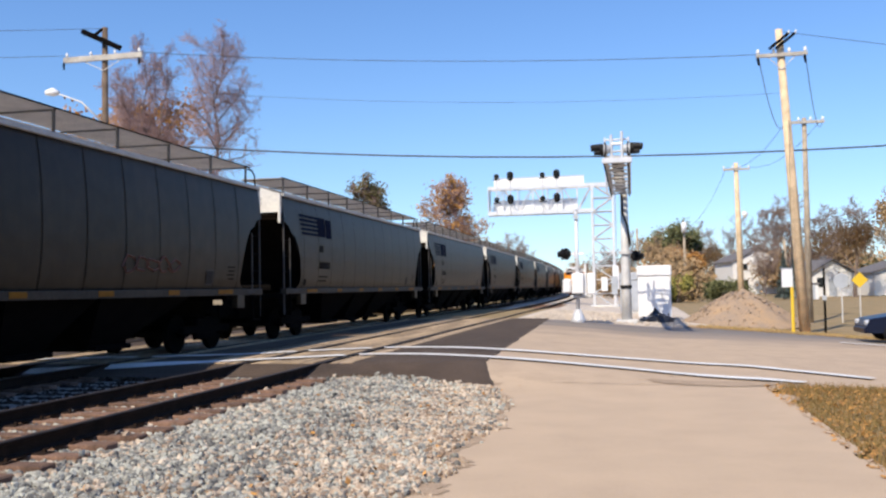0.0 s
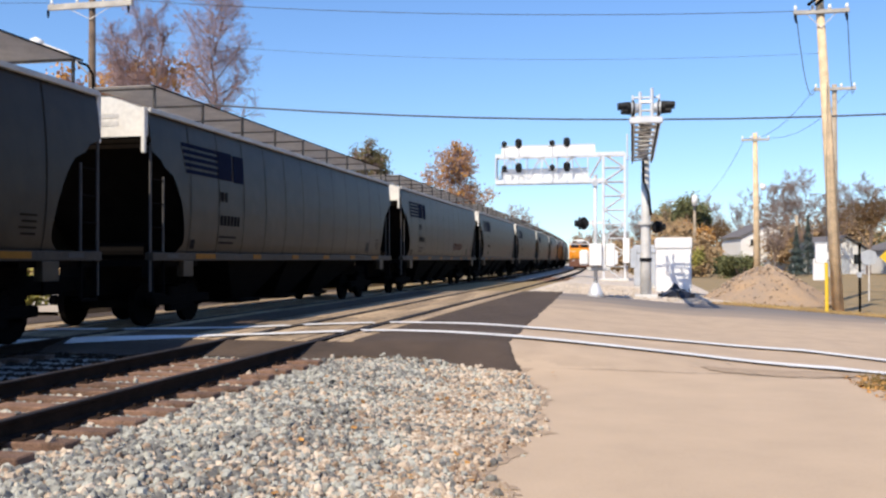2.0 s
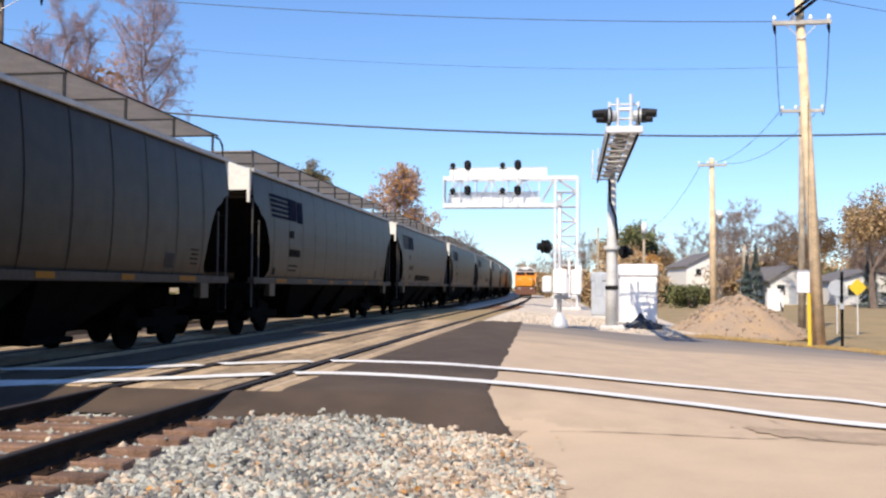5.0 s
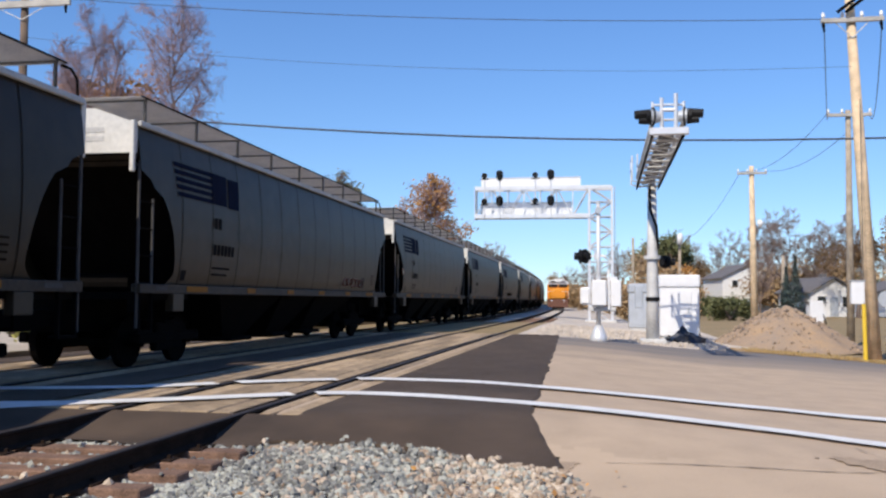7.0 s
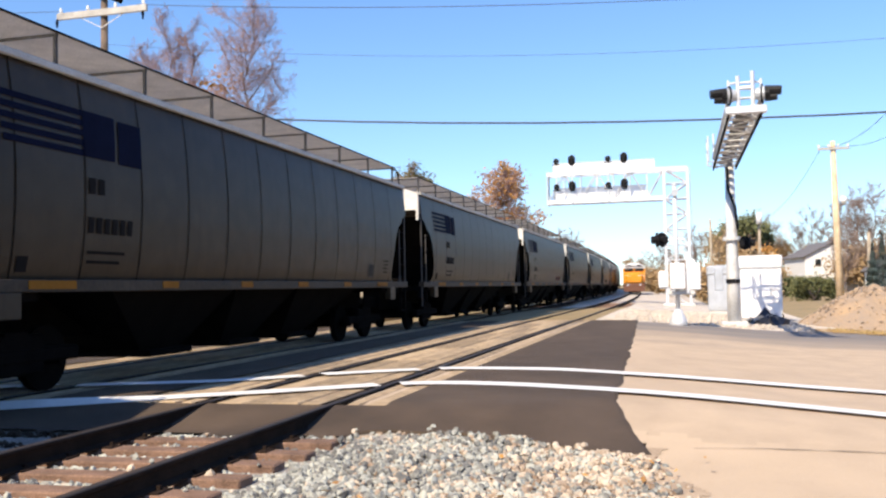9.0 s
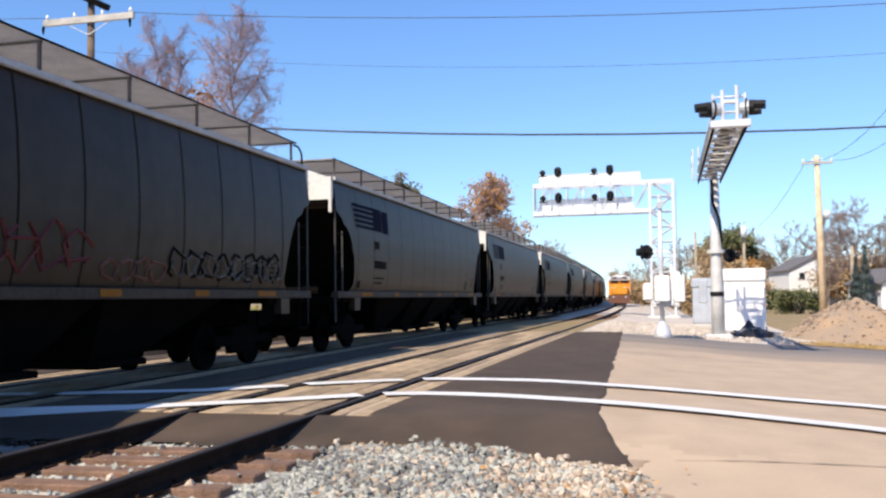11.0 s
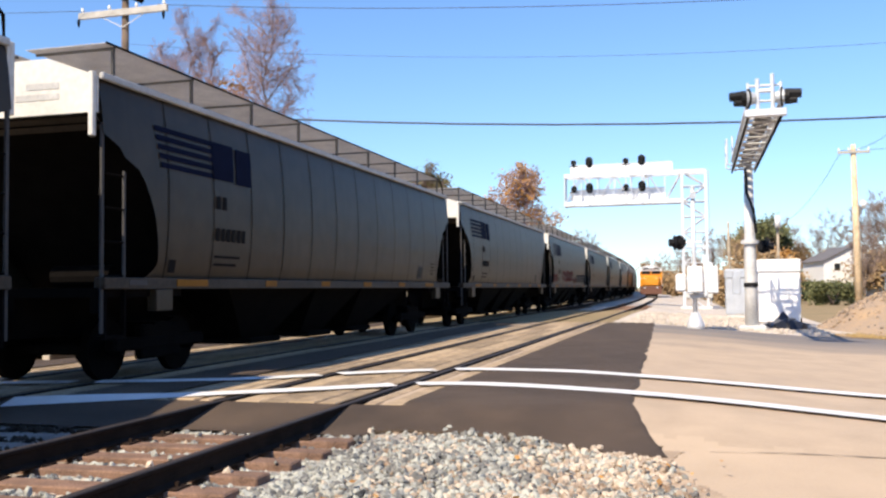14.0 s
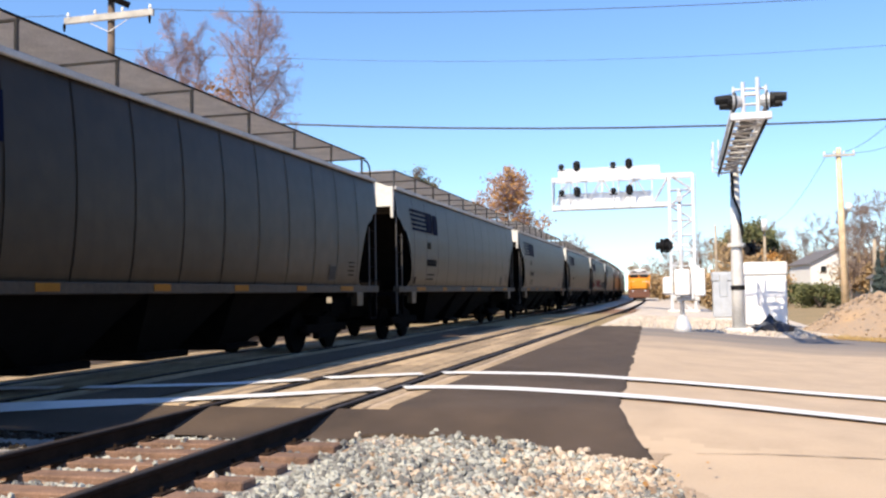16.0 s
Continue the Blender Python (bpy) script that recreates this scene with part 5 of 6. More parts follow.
def pole_fittings():
    """What hangs on the nearest poles."""
    g2 = thing("guy_guard", 6.06, 37.5, height(6.06, 37.5), 0, "yellow plastic guard on a guy wire", "guy guard")
    part("guard", tubes(([(0, 0, -0.05), (0.05, 0.3, 1.75)], 0.065), sides=8), M_yellow, g2)
    part("guy_wire", tubes(([(0.05, 0.3, 1.75), (0.3, 1.25, 8.5)], 0.012), sides=5), M_wire, g2)
    m = thing("meter_box", 5.95, 37.9, height(5.95, 37.9) + 1.75, 0, "white meter box on the guard beside the pole", "meter box")
    part("housing", bm_of((-0.2, 0.2, -0.1, 0.1, 0, 0.72)), M_white, m, bevel=0.02)
    part("lid", bm_of((-0.22, 0.22, -0.12, 0.12, 0.72, 0.76)), M_grey, m, bevel=0.01)
    for dx in (-0.12, 0.14):
        sw = thing("line_switch", 6.2 + dx, 38.75, height(6.2, 38.75) + 11.72, 0, "dark tilted fuse bar near the pole top", "line switch", "line switches")
        sw.matrix_basis = pose(6.2 + dx, 38.72, height(6.2, 38.75) + 11.72, 0, -38, 12)
        rod = part("switch_bar", bm_of((-0.52, 0.52, -0.05, 0.05, -0.05, 0.06)), M_under, sw, bevel=0.02)
        part("end_cap", tubes(([(0.5, 0, 0), (0.62, 0, 0.08)], [0.05, 0.03]), sides=8), M_grey, rod)
    l = thing("yard_light", 7.95, 69.8, 6.7, 0, "white globe yard light on the pole", "lamp")
    part("globe", tubes(([(0.25, 0, -0.2), (0.25, 0, 0.1), (0.25, 0, 0.25)], [0.12, 0.24, 0.1]), sides=12), M_white, l, smooth=True)
    part("bracket", tubes(([(0, 0, 0.3), (0.25, 0, 0.28)], 0.03), sides=6), M_galv, l)
    tr = thing("pole_transformer", 5.75, 103.6, 7.4, 0, "pale pole-mounted transformer can", "transformer")
    part("can", tubes(([(0, 0, 0), (0, 0, 1.0), (0, 0, 1.15)], [0.3, 0.3, 0.15]), sides=12), M_white, tr, smooth=True)
    b = thing("transformer_bar", -23.6, 37.7, 13.4, 18, "dark tilted bracket near the pole top", "pole bracket")
    b.matrix_basis = pose(-23.6, 37.7, 13.45, 0, 25, 10)
    part("bar", bm_of((-1.0, 1.0, -0.08, 0.08, -0.12, 0.12)), M_under, b, bevel=0.03)
    part("cutout", tubes(([(-0.3, -0.1, 0.1), (-0.1, -0.15, 0.45)], 0.07), sides=8), M_under, b)
    st = thing("street_lamp", -23.7, 38.0, 9.9, 0, "street lamp head on a long curved arm", "street lamp")
    part("arm", tubes(([(0, -0.15, -0.2), (-1.0, -0.15, 0.75), (-2.3, -0.15, 1.25)], 0.04), sides=6), M_galv, st, smooth=True)
    part("lamp_head", tubes(([(-2.2, -0.15, 1.25), (-2.5, -0.15, 1.32), (-2.85, -0.15, 1.3)], [0.1, 0.2, 0.12]), sides=10), M_white, st, smooth=True)
    mk = thing("marker_post", 7.6, 39.4, height(7.6, 39.4), 0, "dark post with a small plate beside the pole", "marker post")
    part("post", bm_of((-0.04, 0.04, -0.04, 0.04, 0, 2.6)), M_under, mk)
    part("plate", bm_of((-0.1, 0.06, -0.08, -0.06, 1.3, 1.5)), M_grey, mk)


pole_fittings()


def house(x, y, w, d, h, peak, rz, label, wall=None):
    """A gabled house, its ridge along its depth: walls, roof, windows, door, chimney."""
    o = thing("house", x, y, 0, rz, label, "house")
    bm = bmesh.new()
    prof = [(-w / 2, 0), (w / 2, 0), (w / 2, h), (0, peak), (-w / 2, h)]
    a = [bm.verts.new((px, -d / 2, pz)) for px, pz in prof]
    b = [bm.verts.new((px, d / 2, pz)) for px, pz in prof]
    bm.faces.new(a), bm.faces.new(b)
    for k in range(5):
        bm.faces.new((a[k], a[(k + 1) % 5], b[(k + 1) % 5], b[k]))
    part("wall", bm, wall or M_siding, o)
    for s in (-1, 1):
        bm = bmesh.new()
        lo, hi = Vector((s * (w / 2 + 0.35), 0, h - 0.25 * (peak - h) / (w / 2) + 0.05)), Vector((0, 0, peak + 0.1))
        q = []
        for yy in (-d / 2 - 0.35, d / 2 + 0.35):
            for p in (lo, hi):
                for dz in (0, 0.15):
                    q.append(bm.verts.new((p.x, yy, p.z + dz)))
        for f in ((0, 1, 3, 2), (4, 5, 7, 6), (0, 1, 5, 4), (2, 3, 7, 6), (0, 2, 6, 4), (1, 3, 7, 5)):
            bm.faces.new([q[i] for i in f])
        part("roof", bm, M_roof, o)
    for k, px in enumerate((-w * 0.27, w * 0.27)):
        win = part("window", bm_of((px - 0.55, px + 0.55, -d / 2 - 0.05, -d / 2 + 0.02, 1.0, 2.3)), M_siding, o)
        part("pane", bm_of((px - 0.45, px + 0.45, -d / 2 - 0.07, -d / 2 - 0.05, 1.1, 2.2)), M_glass, win)
    if h > 4:
        for px in (-w * 0.27, w * 0.27):
            win = part("window", bm_of((px - 0.5, px + 0.5, -d / 2 - 0.05, -d / 2 + 0.02, 3.6, 4.8)), M_siding, o)
            part("pane", bm_of((px - 0.4, px + 0.4, -d / 2 - 0.07, -d / 2 - 0.05, 3.7, 4.7)), M_glass, win)
    part("door", bm_of((-0.45, 0.45, -d / 2 - 0.04, -d / 2 + 0.02, 0.1, 2.1)), M_grey, o)
    part("chimney", bm_of((w * 0.2, w * 0.2 + 0.6, d * 0.1, d * 0.1 + 0.6, h, peak + 0.7)), M_roof, o)
    return o


house(18.2, 152, 8.0, 9, 5.0, 7.0, 12, "white two-storey house behind bare trees")
house(21.6, 116, 5.2, 8, 2.6, 4.1, 14, "small white gabled house among the trees")
house(31.0, 118, 8.5, 7, 2.6, 3.9, 10, "low white house with a dark roof")
house(38.0, 140, 9.0, 8, 2.8, 4.4, 5, "low white house far behind the road")
shed = thing("garden_shed", 17.0, 95.0, 0, 8, "small white shed by the houses", "shed")
part("wall", bm_of((-0.65, 0.65, -0.6, 0.6, 0, 1.5)), M_siding, shed, bevel=0.02)
part("roof", bm_of((-0.75, 0.75, -0.7, 0.7, 1.5, 1.62)), M_roof, shed)
part("door", bm_of((-0.3, 0.3, -0.63, -0.6, 0.05, 1.35)), M_grey, shed)


board = thing("sign_board", 13.6, 79.0, height(13.6, 79.0), 12, "white board leaning on a dark frame by the grass", "board")
part("panel", bm_of((-0.5, 0.5, -0.03, 0.03, 0, 1.7)), M_white, board, bevel=0.01)
part("strut", tubes(([(0.35, 0.05, 1.2), (0.85, 0.3, 0)], 0.05), ([(-0.35, 0.05, 1.2), (0.15, 0.3, 0)], 0.05), sides=6), M_under, board)


def parked_car(x, y, rz):
    """A dark saloon waiting at the roadside."""
    c = thing("car", x, y, height(x, y), rz, "dark blue car waiting on the road", "car")
    prof = [(0.05, 0.3), (0.0, 0.55), (0.12, 0.78), (1.2, 0.95), (2.0, 1.40), (3.2, 1.42), (3.9, 1.02), (4.4, 0.95), (4.5, 0.6), (4.42, 0.3)]
    bm = bmesh.new()
    rows = []
    for py, k in ((-0.86, 0.0), (-0.80, 1.0), (0.80, 1.0), (0.86, 0.0)):
        rows.append([bm.verts.new((px, py * (1 - 0.14 * max(0, pz - 0.95) / 0.45), pz if k else pz * 0.94 + 0.02)) for px, pz in prof])
    for a, b in zip(rows, rows[1:]):
        for i in range(len(prof)):
            j = (i + 1) % len(prof)
            bm.faces.new((a[i], a[j], b[j], b[i]))
    bm.faces.new(rows[0]), bm.faces.new(rows[-1][::-1])
    part("body", bm, M_navy, c, smooth=False)
    part("windscreen", tubes(([(1.33, -0.6, 1.03), (1.33, 0.6, 1.03)], 0.05), sides=6), M_glass, c)
    for s in (-1, 1):
        part("side_window", bm_of((1.75, 3.3, s * 0.80, s * 0.835, 1.0, 1.32)), M_glass, c, bevel=0.01)
        part("headlight", bm_of((-0.01, 0.16, s * 0.5, s * 0.8, 0.58, 0.74)), M_alu, c, bevel=0.03)
        for wx in (0.85, 3.6):
            o = part("wheel", tubes(([(wx, s * 0.66, 0.32), (wx, s * 0.88, 0.32)], 0.32), sides=20), M_black, c)
            part("rim", tubes(([(wx, s * 0.88, 0.32), (wx, s * 0.89, 0.32)], 0.2), sides=12), M_alu, o)
    part("bumper", bm_of((-0.06, 0.08, -0.8, 0.8, 0.3, 0.5)), M_navy, c, bevel=0.03)
    return c


parked_car(7.6, 33.6, 0)


# ---- trees and shrubs ----
plant(oval_tree("bare_tree", 21.5, ((-0.1, -0.6, 0, 21.8, 3.3, 9.5), (5.0, -2.9, 0.5, 20.0, 3.3, 9.5), (6.0, 1.6, -0.5, 20.6, 2.6, 9.5)), 5, limbs=18, label="tall leafless tree with fine purple-brown twigs", density=0.95, thin=0.006), -34.7, 62)
plant(oval_tree("bare_tree", 21.5, ((-0.1, 0.9, 0, 21.6, 3.9, 10.0),), 11, limbs=28, label="tall leafless tree with an oval crown of fine twigs", density=0.95, thin=0.006), -30.3, 62)
plant(bare_tree("autumn_tree", 17.0, 7, depth=4, leaves=M_leaf_o, nleaf=6000, lsize=0.15, label="tree with thin orange autumn leaves", start=0.42, thin=0.03, spread=0.32), -34.4, 68)
plant(oval_tree("autumn_tree", 12.8, ((-0.1, 0.1, 0, 13.2, 4.2, 3.0),), 8, limbs=24, leaves=M_leaf_o, nleaf=4200, lsize=0.12, label="tree with thin orange autumn leaves below a bare top", thin=0.014), -16.9, 87)
plant(oval_tree("green_tree", 14.9, ((-0.1, 0, 0, 14.4, 2.6, 8.0),), 9, limbs=16, leaves=M_leaf_ol, nleaf=5000, lsize=0.13, label="rounded dull olive tree beyond the train", thin=0.014), -29.0, 100)
woods = [
    oval_tree("bare_tree", 11.0, ((-0.1, 0.3, 0, 11.0, 3.0, 2.5), (2.0, -2.0, 0.5, 9.5, 2.2, 3.5), (2.5, 2.2, -0.5, 9.8, 2.2, 3.5)), 21, limbs=11, twig=M_twig2, label="leafless brown tree in the distant treeline", thin=0.013, density=0.5),
    oval_tree("bare_tree", 12.0, ((-0.1, -0.2, 0, 12.0, 2.8, 3.5), (2.5, 2.4, 0.4, 10.6, 2.4, 3.5)), 22, limbs=14, twig=M_twig2, label="leafless brown tree in the distant treeline", thin=0.013, density=0.5),
    bare_tree("autumn_tree", 10.0, 23, depth=4, twig=M_twig2, leaves=M_leaf_b, nleaf=3800, lsize=0.13, label="brown-leaved tree in the distant treeline", thin=0.014, start=0.17),
    bare_tree("autumn_tree", 9.0, 24, depth=4, twig=M_twig2, leaves=M_leaf_o, nleaf=3000, lsize=0.18, label="orange-leaved tree in the distant treeline", thin=0.014, start=0.17),
    bare_tree("green_tree", 10.5, 25, depth=4, twig=M_twig2, leaves=M_leaf_g, nleaf=6000, lsize=0.2, label="dark green tree in the distant treeline", thin=0.014, start=0.17),
]
# x, y, kind, size
GROVE = ((4, 140, 2, 1.0), (9, 150, 0, 1.05), (13, 162, 2, 0.9), (12, 168, 1, 1.1), (19, 170, 0, 1.25), (24, 160, 1, 1.25), (27, 140, 1, 1.0), (31, 150, 0, 1.2),
         (36, 160, 1, 1.2), (41, 150, 0, 1.2), (29, 106, 0, 1.1), (46, 170, 0, 1.2), (0, 160, 1, 0.85), (-3, 185, 0, 0.8), (9.6, 128, 4, 0.95), (54, 165, 1, 1.2), (60, 150, 1, 1.1),
         (6, 122, 3, 0.7), (3.5, 115, 2, 0.75), (35, 122, 0, 1.0), (22, 135, 1, 1.1), (16.5, 122, 0, 0.8), (-6, 215, 1, 0.85), (-10, 235, 0, 0.9), (-14, 250, 2, 0.9), (-2, 205, 2, 0.75), (66, 170, 0, 1.2), (75, 160, 1, 1.2),
         (-21, 120, 2, 0.95), (-24, 135, 3, 1.0), (-19, 150, 0, 0.95), (-22, 165, 1, 0.9), (-25, 185, 2, 0.95), (-22, 205, 0, 0.9), (-27, 230, 1, 1.0), (-34, 118, 0, 1.0), (-42, 105, 1, 1.1), (-24, 110, 0, 0.85), (-30, 250, 2, 1.0), (-20, 97, 3, 0.85))
rng = random.Random(12)
taken = set()
for x, y, kind, size in GROVE:
    m = pose(x, y, -0.05, 0, 0, rng.uniform(0, 360)) @ Matrix.Diagonal((size, size, size, 1))
    if kind in taken:
        copy_thing(woods[kind], m)
    else:
        woods[kind].matrix_basis = m
        taken.add(kind)
for x, y, size in ((26.5, 97, 1.12), (31.5, 99, 1.0), (24.0, 108, 0.9)):
    copy_thing(woods[2], pose(x, y, -0.05, 0, 0, rng.uniform(0, 360)) @ Matrix.Diagonal((size, size, size, 1)))
# unseen woods, added on the side away from the tracks and behind to cut the sky light on the train
for k in range(46):
    x, y = (rng.uniform(34, 46), -70 + 3.4 * k) if k < 36 else (-30 + 8 * (k - 36), rng.uniform(-66, -52))
    copy_thing(woods[2 if k % 3 else 4], pose(x, y, -0.05, 0, 0, rng.uniform(0, 360)) @ Matrix.Diagonal((1.25, 1.25, 1.15, 1)))
spruce(15.4, 100, 4.9, 1)
spruce(18.6, 112, 6.5, 2)
spruce(27.0, 100, 6.0, 3)
for k, (x, y, rx, ry, h, m, n, size, label) in enumerate((
        (8.6, 88, 1.8, 1.2, 1.9, M_leaf_g, 2600, 0.10, "low dark green bush by the gravel"),
        (4.8, 98, 2.6, 2.5, 4.6, M_leaf_b, 4500, 0.14, "tangled brown undergrowth below the trees"),
        (2.2, 92, 3.0, 2.0, 3.6, M_leaf_b, 4500, 0.15, "tangled brown undergrowth below the trees"),
        (11.0, 112, 3.0, 2.5, 2.0, M_leaf_g, 2500, 0.16, "tangled brown undergrowth below the trees"),
        (27.0, 132, 4.0, 2.5, 4.0, M_leaf_b, 4500, 0.2, "tangled brown undergrowth below the trees"),
        (33.0, 130, 7.0, 2.5, 3.5, M_leaf_b, 4500, 0.2, "tangled brown undergrowth below the trees"),
        (-0.5, 120, 4.0, 2.5, 4.2, M_leaf_b, 4500, 0.18, "tangled brown undergrowth below the trees"),
        (-3.5, 150, 4.5, 3.0, 4.0, M_leaf_b, 4000, 0.2, "tangled brown undergrowth below the trees"),
        (-6.0, 190, 6.0, 3.0, 5.0, M_leaf_b, 4000, 0.25, "tangled brown undergrowth below the trees"),
        (-17.0, 24.5, 1.2, 1.6, 1.0, M_leaf_y, 2200, 0.06, "yellow-green shrub beyond the tracks"),
        (-17.6, 31.0, 1.2, 1.8, 1.0, M_leaf_y, 2200, 0.06, "yellow-green shrub beyond the tracks"),
        (-16.8, 37.5, 1.0, 1.6, 0.9, M_leaf_y, 2200, 0.06, "yellow-green shrub beyond the tracks"),
        (-18.5, 18.5, 1.5, 1.2, 1.1, M_leaf_y, 2200, 0.06, "yellow-green shrub beyond the tracks"),
        (-26.0, 45.0, 2.5, 1.0, 1.2, M_leaf_g, 2200, 0.08, "dull green hedge beyond the tracks"),
        (14.0, 166, 8.0, 2.5, 6.5, M_leaf_b, 6500, 0.2, "tangled brown undergrowth below the trees"),
        (27.0, 146, 9.0, 2.5, 7.5, M_leaf_b, 6500, 0.22, "tangled brown undergrowth below the trees"),
        (42.0, 146, 9.0, 2.5, 5.5, M_leaf_g, 5000, 0.22, "olive green undergrowth below the trees"),
        (56.0, 140, 9.0, 2.5, 5.0, M_leaf_b, 5000, 0.22, "tangled brown undergrowth below the trees"),
        (7.0, 118, 3.0, 2.0, 3.8, M_leaf_b, 3500, 0.15, "olive green undergrowth below the trees"),
        (3.5, 104, 2.5, 2.0, 5.2, M_leaf_b, 4000, 0.15, "tall brown thicket beside the gravel"),
        (36.0, 112, 4.0, 2.0, 3.5, M_leaf_g, 3500, 0.18, "olive green undergrowth below the trees"),
        (20.0, 156, 10.0, 3.0, 8.0, M_leaf_b, 7000, 0.24, "tangled brown undergrowth below the trees"),
        (36.0, 158, 10.0, 3.0, 8.0, M_leaf_b, 7000, 0.24, "tangled brown undergrowth below the trees"),
        (54.0, 164, 12.0, 3.0, 7.5, M_leaf_b, 5500, 0.26, "tangled brown undergrowth below the trees"),
        (4.2, 90, 1.6, 1.6, 2.6, M_leaf_y, 3200, 0.11, "olive yellow thicket beside the gravel"),
        # four unseen thickets at x 38, added to block low sky light
        (38.0, 60, 4, 14, 6, M_leaf_b, 6000, 0.28, "tangled brown undergrowth below the trees"),
        (38.0, 30, 4, 14, 6, M_leaf_b, 6000, 0.28, "tangled brown undergrowth below the trees"),
        (38.0, 2, 4, 14, 6, M_leaf_b, 6000, 0.28, "tangled brown undergrowth below the trees"),
        (38.0, -28, 4, 14, 6, M_leaf_b, 6000, 0.28, "tangled brown undergrowth below the trees"),
        (-45, 70, 14, 3, 5, M_leaf_b, 5000, 0.25, "brown thicket beyond the tracks"))):
    shrub("shrub", x, y, rx, ry, h, m, 40 + k, n, size, label)


for y in (26.5, 33.0, 41.0):
    pt = thing("bollard", -15.0, y, height(-15.0, y) + 0.09, 0, "short dark timber bollard on the verge", "bollard", "bollards on the verge")
    part("post", bm_of((-0.07, 0.07, -0.07, 0.07, 0, 0.95)), M_greywood, pt, bevel=0.01)
    part("cap", bm_of((-0.085, 0.085, -0.085, 0.085, 0.95, 1.0)), M_greywood, pt)


# ---- grass and fallen leaves ----
def tufts(name, n, inside, material, label, seed, tall=0.12, width=0.008):
    rng = random.Random(seed)
    lv, lf = [], []
    for _ in range(n):
        x, y = inside(rng)
        z = height(x, y) - 0.03
        a = rng.uniform(0, 6.28)
        hgt = tall * rng.uniform(0.4, 1.3)
        lean = Vector((rng.gauss(0, 0.5), rng.gauss(0, 0.5), 1)).normalized() * hgt
        w = Vector((math.cos(a), math.sin(a), 0)) * width
        p = Vector((x, y, z))
        o = len(lv)
        lv += [p - w, p + w, p + lean]
        lf.append((o, o + 1, o + 2))
    return tagged(raw(name, lv, lf, material), label, "grass", kind="stuff")


def right_of_drive(rng):
    y = rng.uniform(6.0, 16.7)
    lim = 2.25 + 0.25 * smooth01((y - 14.5) / 2) + ragged(5, y, 1.1, 0.25)
    return lim + abs(rng.gauss(0, 2.0)) - 0.05, y


def at_heap(rng):
    x = rng.uniform(2.6, 9.5)
    return x, road_far(x) + abs(rng.gauss(0.2, 1.4))


tufts("grass", 14000, right_of_drive, M_grass, "dry brown and green grass beside the driveway", 1)
tufts("grass", 5000, at_heap, M_grass2, "short dry golden grass along the road edge", 2, 0.11, 0.012)


def leaves_on(rng):
    y = rng.uniform(6, 16.5)
    return 2.1 + abs(rng.gauss(0, 1.5)), y


def litter():
    rng = random.Random(6)
    lv, lf = [], []
    for _ in range(2500):
        x, y = leaves_on(rng) if rng.random() < 0.95 else (rng.uniform(-4.5, -1.8), rng.uniform(6, 15.2))
        c = Vector((x, y, height(x, y) + (0.06 if x < -1.7 else 0.01)))
        a = Vector((rng.gauss(0, 1), rng.gauss(0, 1), rng.gauss(0, 0.3))).normalized() * rng.uniform(0.02, 0.045)
        b = a.cross(Vector((rng.gauss(0, 0.3), rng.gauss(0, 0.3), 1))).normalized() * a.length * 0.7
        o = len(lv)
        lv += [c - a, c + b, c + a, c - b]
        lf.append((o, o + 1, o + 2, o + 3))
    tagged(raw("leaf_litter", lv, lf, M_leaf_o), "fallen orange-brown leaves", "leaves", kind="stuff")


litter()


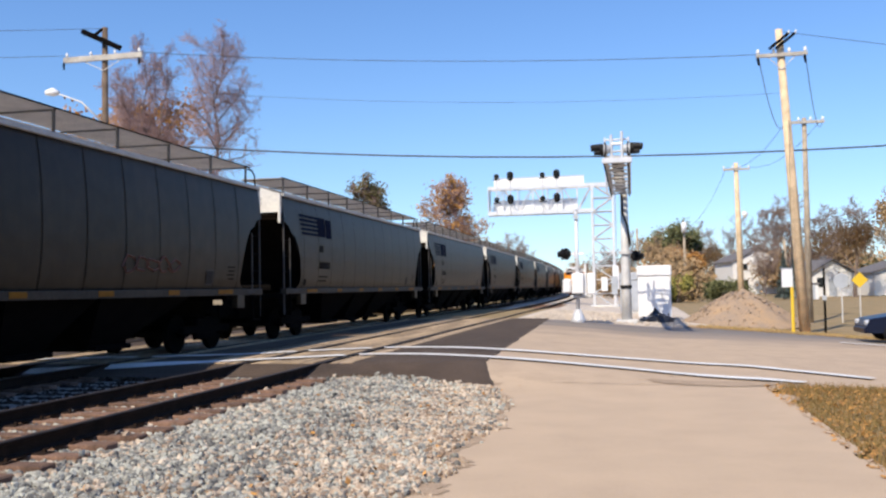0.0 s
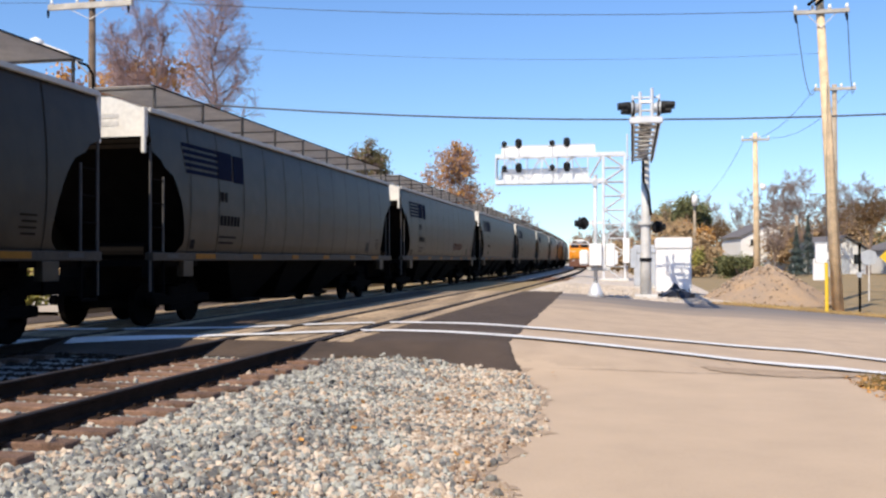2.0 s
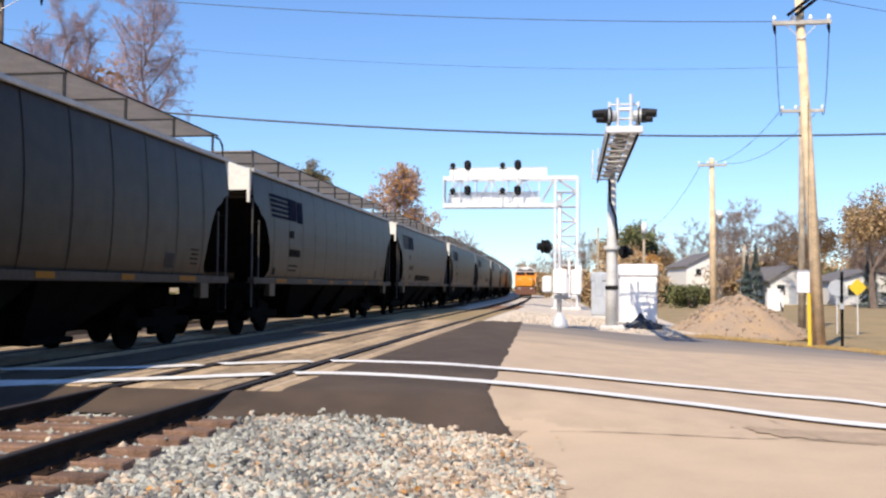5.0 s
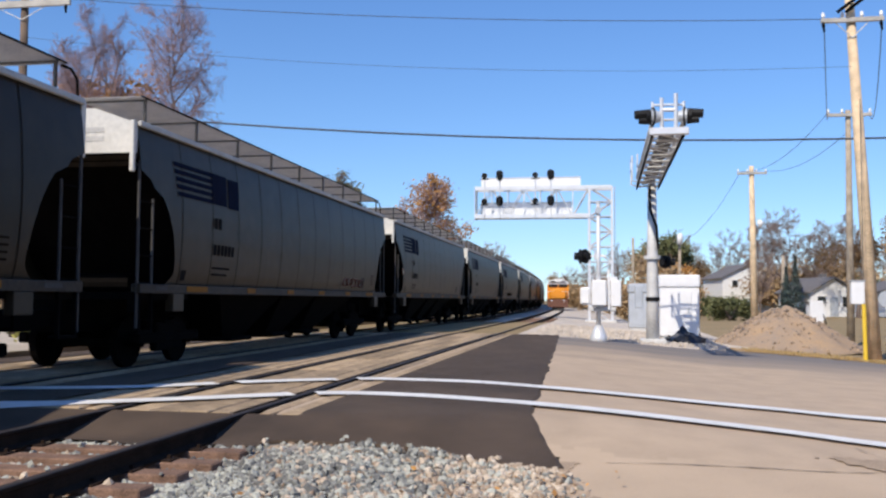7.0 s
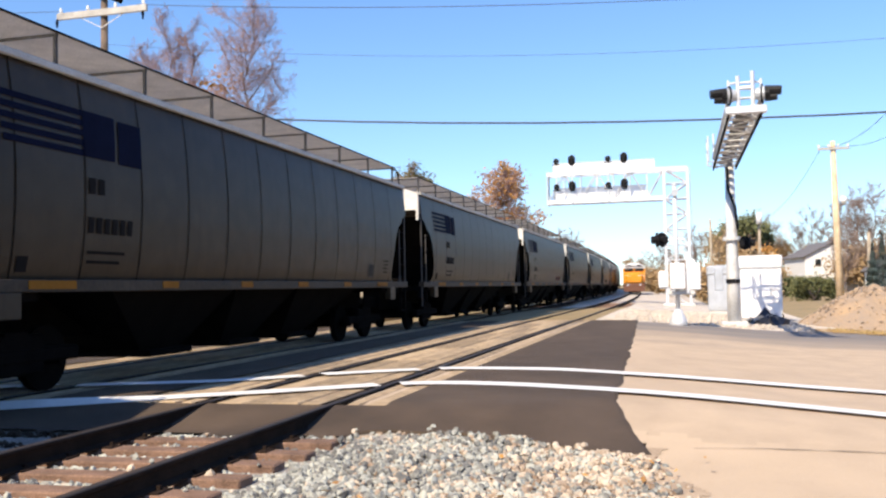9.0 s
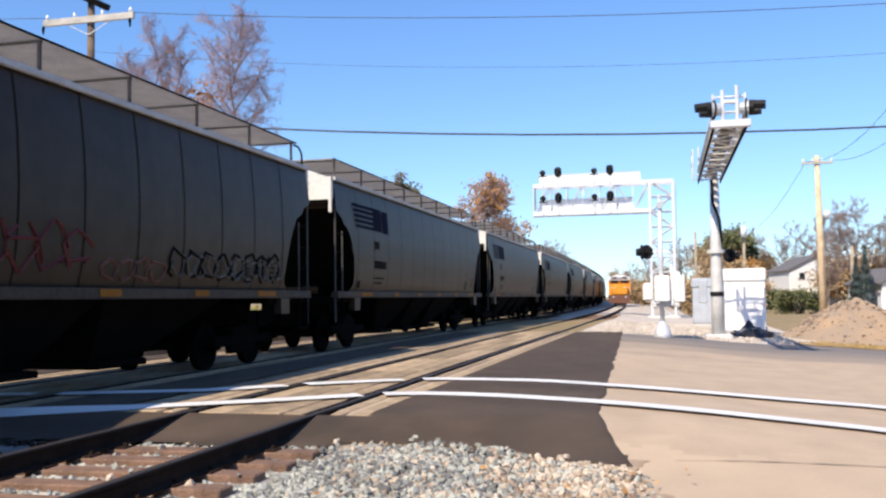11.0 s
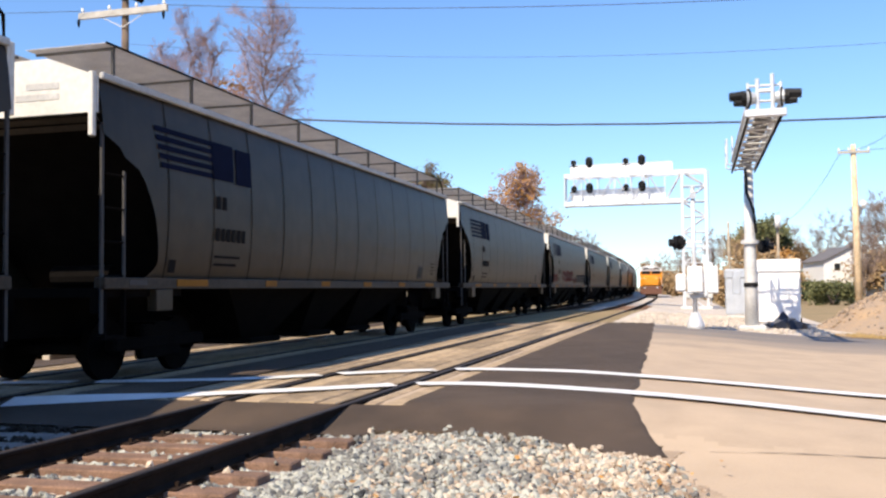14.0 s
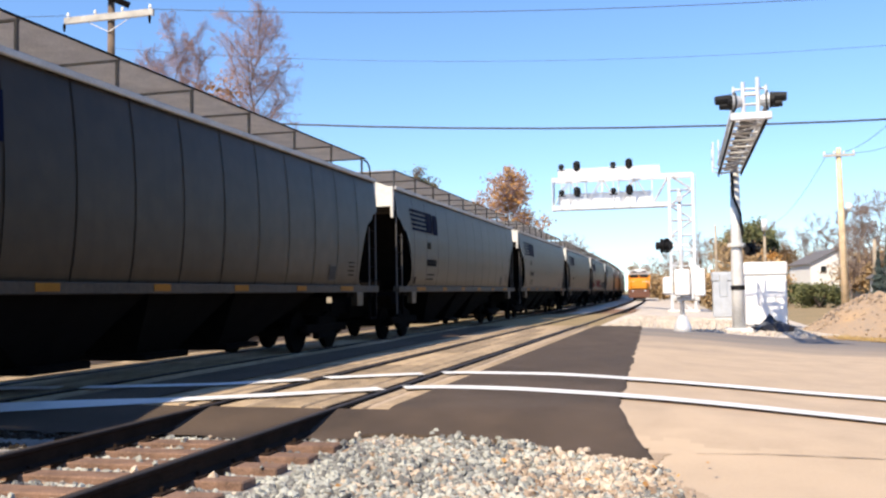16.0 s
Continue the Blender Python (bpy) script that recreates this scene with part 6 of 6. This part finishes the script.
# ---- spray paint on some cars ----
def scrawl(car, y0, z0, length, tall, material, seed, step=0.42):
    """Illegible looping strokes on the near side of a car."""
    rng = random.Random(seed)
    y = y0
    while y < y0 + length:
        bm = bmesh.new()
        pts = []
        turn, size = rng.uniform(0, 6.28), rng.uniform(0.75, 1.0)
        for k in range(9):
            a = turn + k * rng.uniform(0.6, 0.9)
            z = z0 + tall * (0.5 + 0.5 * size * math.sin(a) * rng.uniform(0.7, 1.0))
            px = 1.5
            for (xa, za), (xb, zb) in zip(SECTION, SECTION[1:]):
                if za <= z <= zb:
                    px = xa + (xb - xa) * (z - za) / (zb - za)
            pts.append((px + 0.004, y + step * 0.55 * math.cos(a) + rng.uniform(-0.06, 0.06), z))
        tube(bm, pts, 0.026, 4)
        part("spray_stroke", bm, material, car)
        y += step


for k, y0, z0, ln, tall, m, step in ((6, -6.7, 1.5, 1.1, 0.5, M_red, 0.4), (6, -3.5, 1.5, 4.3, 0.75, M_red, 0.5), (6, 1.2, 1.45, 1.6, 0.4, M_rust, 0.4), (6, 2.9, 1.48, 4.0, 0.6, M_ink, 0.5), (6, 3.0, 1.5, 3.8, 0.5, M_chalk, 0.33), (15, 2.0, 1.7, 1.8, 0.4, M_rust, 0.42), (13, -3.5, 1.5, 4.2, 0.3, M_seam, 0.3), (10, 3.5, 1.5, 2.0, 0.3, M_rust, 0.42)):
    scrawl(CARS[k], y0, z0, ln, tall, m, k + int(10 * ln), step)


# how far the train runs ahead of its even pace, second by second
SURGE = ((0.0, 0.15), (0.5, 0.2), (1.0, 0.03), (1.5, 0.2), (2.0, 0.18), (2.5, 0.33), (3.0, 0.26), (3.5, 0.5), (4.3, 0.48), (5.2, 0.4), (6.0, 0.32), (6.5, 0.42), (7.0, 0.3), (7.5, 0.46),
         (8.0, 0.27), (8.5, 0.08), (9.0, 0.08), (9.8, 0.2), (10.7, 0.28), (11.5, 0.34), (12.0, 0.42), (12.5, 0.42), (13.0, 0.33), (13.5, 0.0), (14.0, -0.18), (14.5, 0.08), (15.0, 0.15), (15.5, 0.22), (16.0, 0.48))


def motions():
    for k, car in enumerate(CARS):
        rows = []
        for t, ahead in SURGE:
            y = Y0 + SPEED * t + (k - 1) * PITCH + ahead
            rows.append((t, train_pose(T2, y)))
        walk(car, rows)


motions()
